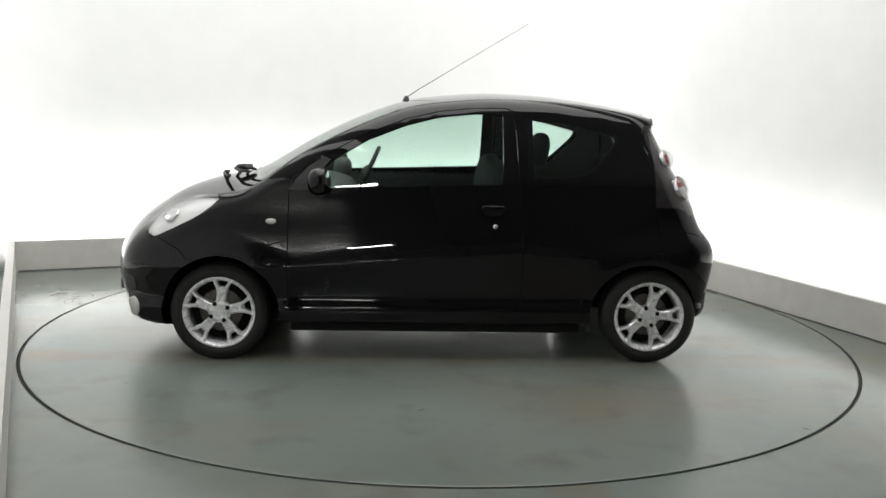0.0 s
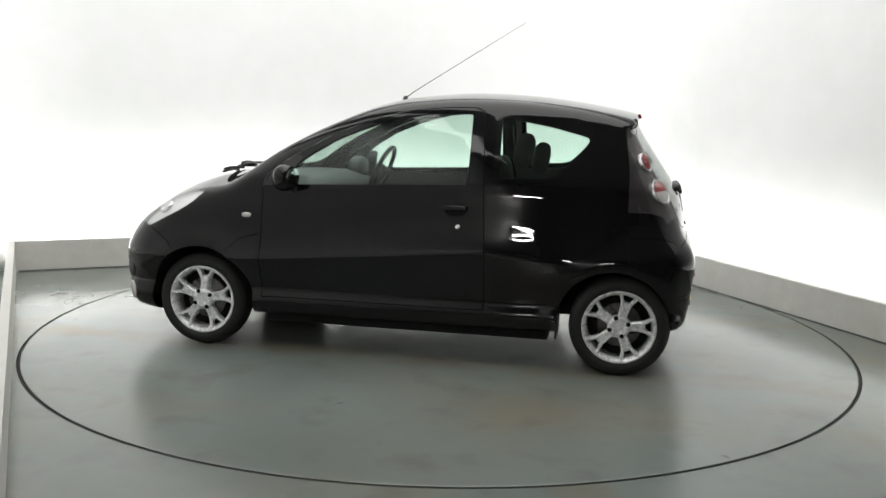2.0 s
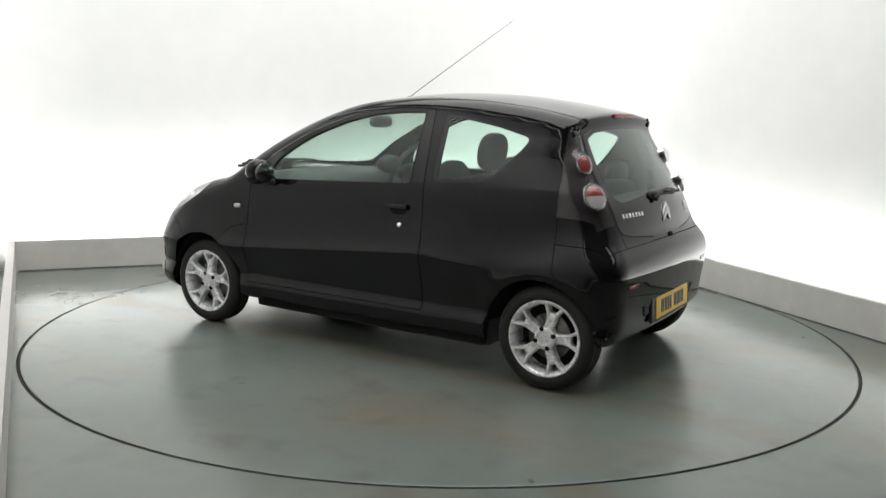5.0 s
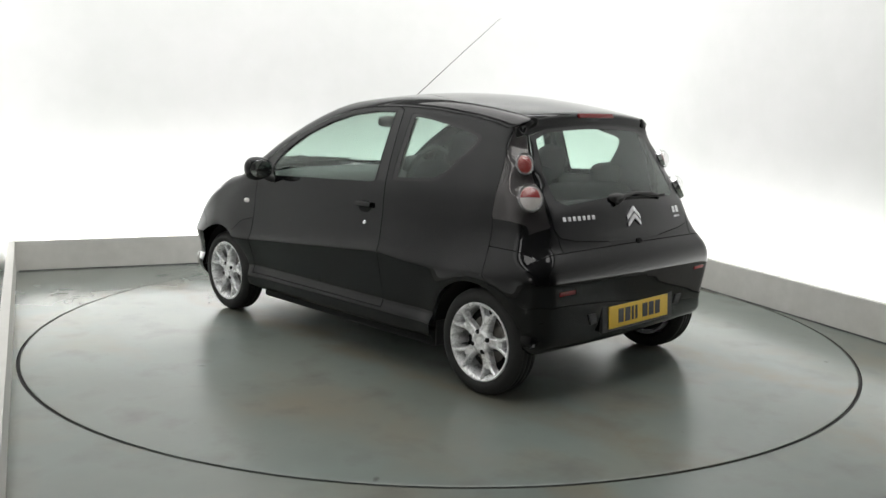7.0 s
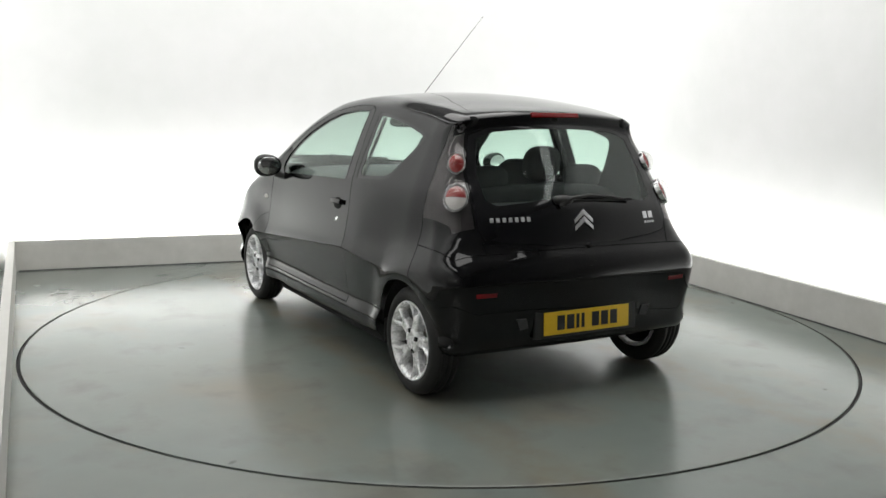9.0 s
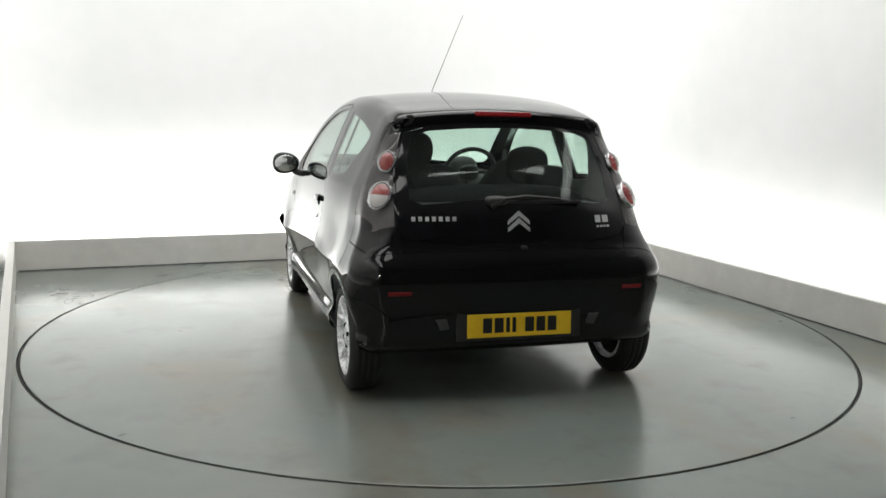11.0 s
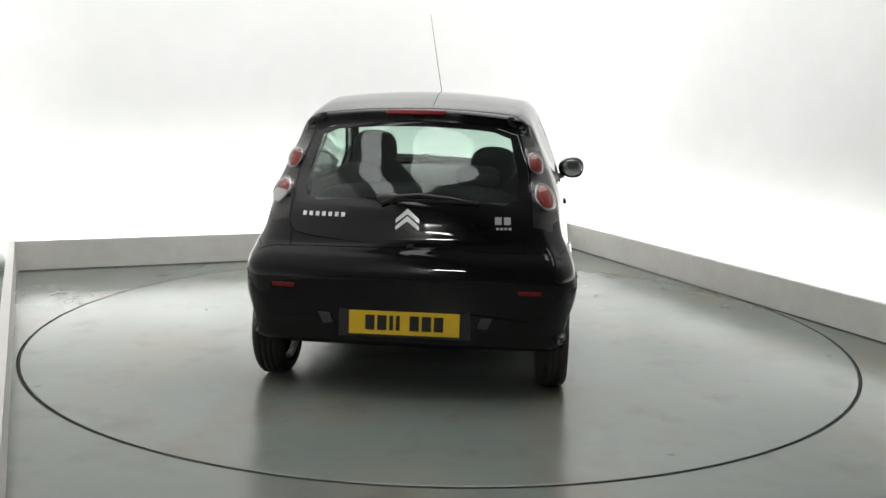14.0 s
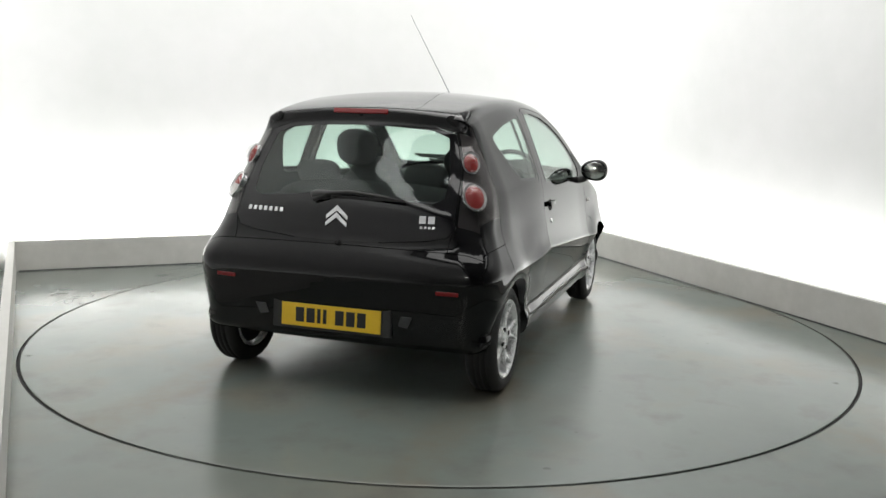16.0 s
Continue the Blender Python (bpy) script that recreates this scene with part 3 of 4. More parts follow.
def build_strip():
    """Bonnet, windscreen, roof, tailgate and bumpers, left half, in the plane of profile length and y."""
    total = LOOP_S[-1]
    i = np.arange(0, S_LAST + 40, 5)
    boundary = [(LOOP_S[k], 0.0) for k in i] + [(LOOP_S[k], EW[k]) for k in i[::-1]]
    pts = []
    s_end = LOOP_S[i[-1]]
    for j, s_ in enumerate(np.arange(.02, s_end, .028)):
        w = np.interp(s_, LOOP_S, EW)
        pts += [(s_, y) for y in np.arange(.03 + (j % 2) * .016, w - .012, .032)]
    ws = [(s_at(x), y) for x, y in WINDSCREEN]
    tg = [(s_tail(z), y) for z, y in TAILGATE]
    tc = [(s_tail(z), y) for z, y in TAIL_CLEAR]
    a, b = s_tail(1.292), s_tail(.862)
    lamp = [(a, .508), (s_tail(1.12), .565), (b, .585), (b, 1), (a, 1)]
    zb = s_tail(.728)
    front = [(s_at(x), y) for x, y in ((1.735, .66), (1.70, .60), (1.665, .53), (1.60, .46), (1.54, .455), (1.43, .52), (1.30, .645), (1.262, .70))]
    front = [(front[0][0], 1.0)] + front + [(front[-1][0], 1.0)]
    regions = [("headlamp", [front]), ("gap", stroke([(zb, 0), (zb, 1.0)], .004) + stroke([(s_tail(.862), .575), (s_tail(.80), .56), (zb, .555)], .004)
                + stroke([(s_at(1.86 - .025), 0), (s_at(1.75), .3), (s_at(1.66), .45), (s_at(1.58), .5)], .004)
                + stroke(dense(tg[1:-1], .05, False), .004)),
               ("windscreen", [ws]), ("tail_clear", [tc]), ("tailgate", [tg]), ("tail", [lamp]),
               ("bumper_rear", [[(zb, -.01), (zb, 1.2), (total, 1.2), (total, -.01)]]),
               ("bonnet", [[(s_at(1.80), 0), (s_at(1.75), .3), (s_at(1.62), .48), (s_at(1.2), .62), (s_at(1.08), .64), (s_at(1.075), 0)]]),
               ("bumper_front", [[(-.1, -.01), (s_at(1.84), -.01), (s_at(1.75), .3), (s_at(1.6), 1.0), (-.1, 1.0)]])]
    # regions that meet the middle line reach a little past it
    regions = [(name, [[(s_, y if y > 1e-6 else -.02) for s_, y in poly] for poly in polys]) for name, polys in regions]
    uv, tris = triangulate(boundary, regions, pts)
    xc, zc = np.interp(uv[:, 0], LOOP_S, LOOP[:, 0]), np.interp(uv[:, 0], LOOP_S, LOOP[:, 1])
    y = uv[:, 1]
    x, z = xc.copy(), zc.copy()
    for _ in range(25):
        x, z = .5 * x + .5 * (xc - shift_x(x, y, z)), .5 * z + .5 * (zc - shift_z(z, y))
    # keep rows with no rounding exactly on the middle line
    p, n = settle_on(np.stack([x, y, z], -1))
    mid = np.abs(uv[:, 1]) < 1e-6
    p[mid, 1] = 0
    n[mid, 1] = 0
    return p, n, tris


SIDE = build_sides()
STRIP = build_strip()


def sheet(name, pieces, material, parent, offset=0.0, thick=.003, label="", only=None, shadow=True, keep=None):
    """A skin panel from regions of the side (L, R) and strip (T, both halves; TL, TR one half), moved out by offset and given thickness."""
    vs, ns, fs = [], [], []
    base = 0
    for where, region in pieces:
        src = SIDE if where in ("L", "R") else STRIP
        for sign in {"L": (1,), "R": (-1,), "TL": (1,), "TR": (-1,), "T": (1, -1)}[where]:
            tr = src[2].get(region, [])
            if only:
                tr = [t for t in tr if only(src[0][list(t)].mean(0))]
            if keep:
                tr = [t for t in tr if t in keep]
            used = sorted({i for t in tr for i in t})
            number = {i: base + k for k, i in enumerate(used)}
            if not used:
                continue
            m = np.array([1, sign, 1])
            vs.append(src[0][used] * m)
            ns.append(src[1][used] * m)
            fs += [tuple(number[i] for i in t) for t in tr]
            base += len(used)
    p, n = np.concatenate(vs), np.concatenate(ns)
    # weld the two halves and the seam between side and strip
    key, remap = {}, []
    for k, c in enumerate(p):
        remap.append(key.setdefault(tuple(np.round(c, 4)), k))
    fs = [tuple(remap[i] for i in f) for f in fs]
    fs = [f for f in fs if len(set(f)) == 3]
    used = sorted({i for f in fs for i in f})
    number = {i: k for k, i in enumerate(used)}
    p, n = p[used], n[used]
    fs = [tuple(number[i] for i in f) for f in fs]
    out = []
    for f in fs:
        a, b, c = p[f[0]], p[f[1]], p[f[2]]
        out.append(f if np.dot(np.cross(b - a, c - a), n[f[0]] + n[f[1]] + n[f[2]]) > 0 else f[::-1])
    edges = {}
    for f in out:
        for i in range(3):
            edges[(f[i], f[(i + 1) % 3])] = 1
    rim = [e for e in edges if (e[1], e[0]) not in edges]
    k = len(p)
    verts = np.concatenate([p + n * offset, p + n * (offset - thick)])
    norm = np.concatenate([n, -n])
    faces = out + [tuple(i + k for i in f[::-1]) for f in out]
    for a, b in rim:
        faces.append((b, a, a + k, b + k))
    me = bpy.data.meshes.new(name)
    me.from_pydata([tuple(v) for v in verts], [], faces)
    me.materials.append(material)
    finish(me)
    nf = len(out)
    loops = []
    for i, poly in enumerate(me.polygons):
        for li in poly.loop_indices:
            v = me.loops[li].vertex_index
            if i < 2 * nf:
                loops.append(tuple(norm[v]))
            else:
                loops.append(tuple(poly.normal))
    me.normals_split_custom_set(loops)
    ob = new(name, me)
    ob.parent = parent
    ob.visible_shadow = shadow
    return tagged(ob, label)


def islands(tris):
    """The triangles in sets that hang together."""
    root = {}

    def top(i):
        while root.setdefault(i, i) != i:
            i = root[i]
        return i
    for a, b, c in tris:
        root[top(a)] = top(b)
        root[top(b)] = top(c)
    sets = collections.defaultdict(set)
    for t in tris:
        sets[top(t[0])].add(t)
    return sets.values()


def on_skin(x, z, side=1):
    """A point of the side's skin and its normal."""
    p, n = settle_on(np.array([[x, float(half_width(np.array([x]), np.array([z]))[0]), z]]))
    return Vector((p[0][0], p[0][1] * side, p[0][2])), Vector((n[0][0], n[0][1] * side, n[0][2]))


def on_tail(y, z):
    p, n = settle_on(np.array([[float(np.interp(LOOP_S[0] + s_tail(z), LOOP_S, LOOP[:, 0])) + .16 * y * y, abs(y), z]]))
    sg = 1 if y >= 0 else -1
    return Vector((p[0][0], p[0][1] * sg, p[0][2])), Vector((n[0][0], n[0][1] * sg, n[0][2]))


def facing(p, n, up=(0, 0, 1)):
    """A pose at p: local z along n, local y as near up as can be."""
    n = Vector(n).normalized()
    x = Vector(up).cross(n).normalized()
    y = n.cross(x)
    m = Matrix((x, y, n)).transposed().to_4x4()
    m.translation = p
    return m


CAR = new("car")
tagged(CAR, "small black three-door hatchback car with silver alloy wheels", "car")


def build_shell():
    sheet("body", [("L", "body"), ("R", "body"), ("T", "body")], M_PAINT, CAR, label="glossy black painted body shell")
    for w in ("L", "R", "TL", "TR"):
        for keep in islands((SIDE if w in ("L", "R") else STRIP)[2]["gap"]):
            sheet("panel_gap", [(w, "gap")], M_GAP, CAR, -.006, keep=keep)
    sheet("bonnet", [("T", "bonnet")], M_PAINT, CAR)
    sheet("windscreen", [("T", "windscreen")], M_GLASS, CAR, -.002, .004, "lightly green tinted windscreen", shadow=False)
    gate = sheet("tailgate", [("T", "tailgate")], M_GLOSSBLACK, CAR, .001, .005, "frameless black glass tailgate")
    sheet("rear_window", [("T", "tail_clear")], M_GLASS_REAR, gate, .001, .004, "green tinted clear rear window", shadow=False)
    sheet("rear_bumper", [("L", "bumper_rear"), ("R", "bumper_rear"), ("T", "bumper_rear")], M_PAINT, CAR, label="glossy black rear bumper")
    sheet("front_bumper", [("L", "bumper_front"), ("R", "bumper_front"), ("T", "bumper_front")], M_PAINT, CAR, label="glossy black front bumper")
    for w in ("L", "R"):
        sg = 1 if w == "L" else -1
        door = sheet("door", [(w, "door")], M_PAINT, CAR, 0, .02)
        sheet("pillar_trim", [(w, "pillar_rear")], M_GLOSSBLACK, door, -.001, .02, "gloss black pillar trim")
        sheet("mirror_sail", [(w, "pillar_front")], M_TRIM, door, -.001, .02, "matt black mirror mount")
        sheet("window_pane", [(w, "door_glass")], M_GLASS, door, -.004, .004, "green tinted side window", shadow=False)
        sheet("quarter_frame", [(w, "quarter_border")], M_GLOSSBLACK, CAR, -.001, .004, "black printed window border")
        sheet("quarter_window", [(w, "quarter_clear")], M_GLASS, CAR, -.001, .004, "green tinted rear side window", shadow=False)
        sheet("door_card", [(w, "door")], M_DASH, door, -.055, .01, "dark grey plastic door lining", only=lambda c: c[2] < .93)
        # handle in its oval dish, lock and indicator
        p, n = on_skin(-.288, .838, sg)
        m = facing(p, n)
        mesh_ob("handle_dish", blob(bmesh.new(), (0, 0, -.004), (.068, .038, .007), 2.2), M_GAP, m, door, True)
        bm = box(bmesh.new(), -.062, .062, -.004, .024, .002, .022, .006)
        mesh_ob("door_handle", bm, M_PAINT, m, door, True, "black door handle")
        p, n = on_skin(-.303, .752, sg)
        mesh_ob("door_lock", lathe(bmesh.new(), [(.0001, .006), (.010, .006), (.0135, .003), (.014, -.004)], 20, axis="Z"), M_CHROME, facing(p, n), door, True, "round chrome lock")
        p, n = on_skin(.889, .763, sg)
        mesh_ob("side_indicator", blob(bmesh.new(), (0, 0, .001), (.028, .015, .009), 2.4), M_WHITELENS, facing(p, n), CAR, True, "clear oval indicator")


def build_underside():
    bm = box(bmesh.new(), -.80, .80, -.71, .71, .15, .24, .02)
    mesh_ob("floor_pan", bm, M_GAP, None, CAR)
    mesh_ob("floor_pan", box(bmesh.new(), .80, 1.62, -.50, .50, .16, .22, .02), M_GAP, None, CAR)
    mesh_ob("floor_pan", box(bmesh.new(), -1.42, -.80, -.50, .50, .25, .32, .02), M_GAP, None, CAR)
    for x, r in ((1.16, .325), (-1.135, .305)):
        for sg in (1, -1):
            bm = bmesh.new()
            n = 28
            prof = [(sg * .745, r), (sg * .45, r)]
            rows = [[bm.verts.new((x + rr * math.cos(math.pi * (.0 + 1.0 * k / n)), y, .262 + rr * math.sin(math.pi * (.0 + 1.0 * k / n)))) for k in range(n + 1)] for y, rr in prof]
            for k in range(n):
                bm.faces.new((rows[0][k], rows[0][k + 1], rows[1][k + 1], rows[1][k]))
            bm.faces.new(rows[1])
            mesh_ob("wheel_arch_liner", bm, M_GAP, None, CAR, True)
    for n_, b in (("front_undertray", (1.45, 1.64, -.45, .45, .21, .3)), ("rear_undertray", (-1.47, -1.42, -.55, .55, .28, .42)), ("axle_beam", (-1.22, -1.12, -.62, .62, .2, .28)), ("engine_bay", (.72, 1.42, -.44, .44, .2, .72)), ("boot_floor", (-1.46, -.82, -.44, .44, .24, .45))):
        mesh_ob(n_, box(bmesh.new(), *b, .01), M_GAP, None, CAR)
    bm = tube(bmesh.new(), [(-1.10, -.42, .262), (-1.36, -.42, .266), (-1.44, -.42, .262)], .016, 16)
    mesh_ob("exhaust_pipe", bm, M_DISCBRAKE, None, CAR, True, "dull steel exhaust pipe")
    for sg in (1, -1):
        bm = box(bmesh.new(), -.845, -.835, sg * .62 - .12, sg * .62 + .12, .17, .3, .003)
        mesh_ob("mud_flap", bm, M_TRIM, None, CAR)


def build_wheel():
    wheel = new("wheel")
    R, h = .263, .0775
    prof = [(.194, -h + .010), (.206, -h), (.232, -h + .002), (.250, -h + .014), (.2605, -h + .028)]
    for g in (-.028, 0.0, .028):
        prof += [(R, g - .006), (R - .007, g - .004), (R - .007, g + .004), (R, g + .006)]
    prof += [(.2605, h - .028), (.250, h - .014), (.232, h - .002), (.206, h), (.194, h - .010)]
    mesh_ob("tyre", lathe(bmesh.new(), prof, 72), M_RUBBER, None, wheel, True, "black rubber tyre")
    mesh_ob("rim", lathe(bmesh.new(), [(.166, -.06), (.183, -.068), (.186, -.06), (.172, -.02), (.166, .02), (.170, .050), (.178, .064), (.186, .070), (.192, .072), (.195, .068), (.188, .05), (.180, -.05)], 72, True), M_ALLOY, None, wheel, True, "silver alloy rim")

    def ridge(bm, turn, stations):
        """A bar with sloping flanks along stations of (radius, offset, half top, half foot, front, back)."""
        ca, sa = math.cos(turn), math.sin(turn)
        rows = []
        for k, (r, o, top, foot, y1, y0) in enumerate(stations):
            a, b = stations[max(k - 1, 0)], stations[min(k + 1, len(stations) - 1)]
            d = Vector((b[0] - a[0], b[1] - a[1])).normalized()
            row = []
            for e, y in ((-foot, y0), (-foot, y1 - .007), (-top, y1), (top, y1), (foot, y1 - .007), (foot, y0)):
                u, v = r - d.y * e, o + d.x * e
                row.append(bm.verts.new((u * ca - v * sa, y, u * sa + v * ca)))
            rows.append(row)
        for a, b in zip(rows, rows[1:]):
            for k in range(6):
                bm.faces.new((a[k], a[(k + 1) % 6], b[(k + 1) % 6], b[k]))
        bm.faces.new(rows[0])
        bm.faces.new(rows[-1][::-1])
        return bm
    for k in range(5):
        a0 = radians(96 + 72 * k)
        bm = ridge(bmesh.new(), a0, [(.030, 0, .018, .027, .060, .01), (.060, 0, .016, .024, .056, .01), (.090, 0, .018, .025, .054, .012), (.118, 0, .022, .029, .056, .016), (.136, 0, .020, .027, .050, .02)])
        for sg in (1, -1):
            ridge(bm, a0, [(.112, sg * .015, .0045, .010, .057, .018), (.135, sg * .024, .0045, .009, .061, .02), (.158, sg * .036, .0045, .009, .065, .024), (.180, sg * .048, .006, .011, .069, .03)])
        mesh_ob("spoke", bm, M_ALLOY, None, wheel)
    mesh_ob("hub", lathe(bmesh.new(), [(.0001, .062), (.018, .062), (.030, .060), (.034, .063), (.052, .061), (.060, .054), (.062, .02)], 40), M_ALLOY, None, wheel, True)
    for k in range(4):
        a = radians(61 + 90 * k)
        bm = lathe(bmesh.new(), [(.0001, .0625), (.008, .0630), (.0105, .0640), (.0115, .0640), (.012, .055)], 16)
        mesh_ob("wheel_bolt", bm, M_GAP, pose(.050 * math.cos(a), 0, .050 * math.sin(a)), wheel, True, "dark recessed wheel bolt")
    mesh_ob("brake_disc", lathe(bmesh.new(), [(.0001, .0), (.115, .0), (.118, -.006), (.115, -.012), (.0001, -.012)], 48), M_DISCBRAKE, None, wheel, True, "rust-tinged steel brake disc")
    mesh_ob("backing_plate", lathe(bmesh.new(), [(.0001, -.03), (.165, -.03), (.165, -.035), (.0001, -.035)], 48), M_GAP, None, wheel, True)
    bm = box(bmesh.new(), -.04, .04, -.005, .014, .06, .115, .008)
    mesh_ob("brake_caliper", bm, M_DISCBRAKE, pose(0, 0, 0, 0, 55, 0), wheel, True)
    return wheel


def build_wheels():
    first = build_wheel()
    spots = []
    for x, sg in ((1.17, 1), (-1.17, 1), (1.17, -1), (-1.17, -1)):
        spots.append(pose(x, sg * .70, .263, 0, (0 if x > 0 else -9), 0 if sg > 0 else 180))
    for i, m in enumerate(spots):
        w = first if i == 0 else copy_thing(first, m)
        w.parent = CAR
        w.matrix_local = m


def build_rear_lamps():
    for sg, w, t in ((1, "L", "TL"), (-1, "R", "TR")):
        lamp = sheet("tail_lamp", [(w, "tail"), (t, "tail")], M_SMOKE, CAR, 0, .0012, "smoked grey tail lamp cluster", shadow=False)
        sheet("lamp_tray", [(w, "tail"), (t, "tail")], M_LAMPTRAY, lamp, -.006, .012)
        for (x, y, z), (rx, rz), cols in (((-1.285, .603, 1.134), (.044, .056), (M_REDLAMP, M_REDLAMP)), ((-1.352, .640, .973), (.060, .072), (M_REDLAMP, M_WHITELENS if sg > 0 else M_REDLAMP))):
            q, n = settle_on(np.array([[x, y, z]]))
            q, n = Vector((q[0][0], q[0][1] * sg, q[0][2])), Vector((n[0][0], n[0][1] * sg, n[0][2]))
            m = facing(q + n * .004, n)
            ring = mesh_ob("lamp_ring", lathe(bmesh.new(), [(1.0, -.02), (1.0, .004), (.98, .007), (.955, .003), (.95, -.02)], 36, True, "Z"), M_CHROME, m @ Matrix.Diagonal((rx, rz, 1, 1)), lamp, True, "chrome ring")
            bowl = lathe(bmesh.new(), [(.0001, -.02), (.5, -.017), (.8, -.008), (.9, .004)], 32, axis="Z")
            mesh_ob("lamp_bowl", bowl, M_REFLECTOR, m @ Matrix.Diagonal((rx, rz, 1, 1)), lamp, True, "silver bowl")
            for half, material in ((1, cols[0]), (-1, cols[1])):
                bm = bmesh.new()
                rows = []
                for j in range(1, 6):
                    f = j / 5
                    rows.append([bm.verts.new((rx * .80 * f * math.cos(math.pi * k / 12), half * (rz * .80 * f * math.sin(math.pi * k / 12) + .0008), .002 + .010 * (1 - f * f))) for k in range(13)])
                hub = bm.verts.new((0, half * .0008, .012))
                for k in range(12):
                    bm.faces.new((hub, rows[0][k], rows[0][k + 1]))
                for a, b in zip(rows, rows[1:]):
                    for k in range(12):
                        bm.faces.new((a[k], a[k + 1], b[k + 1], b[k]))
                mesh_ob("lens", bm, material, m, lamp, True, "red lens" if material is M_REDLAMP else "clear reversing lens")
            dome = lathe(bmesh.new(), [(.0001, .040), (.35, .037), (.65, .028), (.88, .013), (1.02, -.006)], 32, axis="Z")
            mesh_ob("lamp_dome", dome, M_CLEAR, m @ Matrix.Diagonal((rx, rz, 1, 1)), lamp, True, "clear domed lens").visible_shadow = False


def build_front_lamps():
    for sg, w, t in ((1, "L", "TL"), (-1, "R", "TR")):
        lamp = sheet("headlamp", [(w, "headlamp"), (t, "headlamp")], M_CLEAR, CAR, .001, .003, "clear headlamp", shadow=False)
        sheet("lamp_bowl", [(w, "headlamp"), (t, "headlamp")], M_REFLECTOR, lamp, -.022, .003, "silver lamp reflector")
        q, n = settle_on(np.array([[1.43, .66, .775]]))
        p, n = Vector((q[0][0], q[0][1] * sg, q[0][2])), Vector((n[0][0], n[0][1] * sg, n[0][2]))
        d = n
        bm = lathe(bmesh.new(), [(.0001, .0), (.02, .001), (.036, .006), (.043, .014), (.046, .014), (.048, .0)], 28, axis="Z")
        mesh_ob("main_beam", bm, M_CHROME, facing(p - n * .020, d), lamp, True)
        p, n = on_skin(1.66, .275, sg)
        bm = lathe(bmesh.new(), [(.0001, .012), (.03, .011), (.042, .006), (.05, .006), (.054, -.01)], 28, axis="Z")
        mesh_ob("fog_lamp", bm, M_WHITELENS, facing(p, n), CAR, True, "round fog lamp in the front bumper")
        p, n = on_skin(1.69, .40, sg)
        bm = blob(bmesh.new(), (0, 0, 0), (.055, .05, .006), 2.5)
        mesh_ob("air_intake", bm, M_TRIM, facing(p, n), CAR, True)
    bm = box(bmesh.new(), 1.80, 1.842, -.25, .25, .28, .34, .008)
    mesh_ob("grille", bm, M_TRIM, None, CAR, False, "black lower grille")


def build_mirrors():
    for sg in (1, -1):
        bm = blob(bmesh.new(), (0, 0, 0), (.062, .088, .070), 2.3, 28, 18)
        for v in bm.verts:
            v.co.x = max(v.co.x, -.042)
            v.co.z *= 1 - .12 * v.co.y / .088 * -sg
        mirror = mesh_ob("door_mirror", bm, M_PAINT, pose(.625, sg * .858, .985, 0, 0, -8 * sg), CAR, True, "black oval door mirror")
        bm = lathe(bmesh.new(), [(.0001, .001), (.97, .001), (1.0, .0)], 32, axis="Z")
        mesh_ob("mirror_glass", bm, M_CHROME, pose(-.0425, 0, 0, 0, -90, 0) @ Matrix.Diagonal((.054, .070, 1, 1)), mirror, True, "silvered mirror glass")
        bm = tube(bmesh.new(), [(.005, -sg * .05, -.05), (.01, -sg * .095, -.068), (.02, -sg * .135, -.072)], .022, 12)
        mesh_ob("mirror_arm", bm, M_TRIM, None, mirror, True)


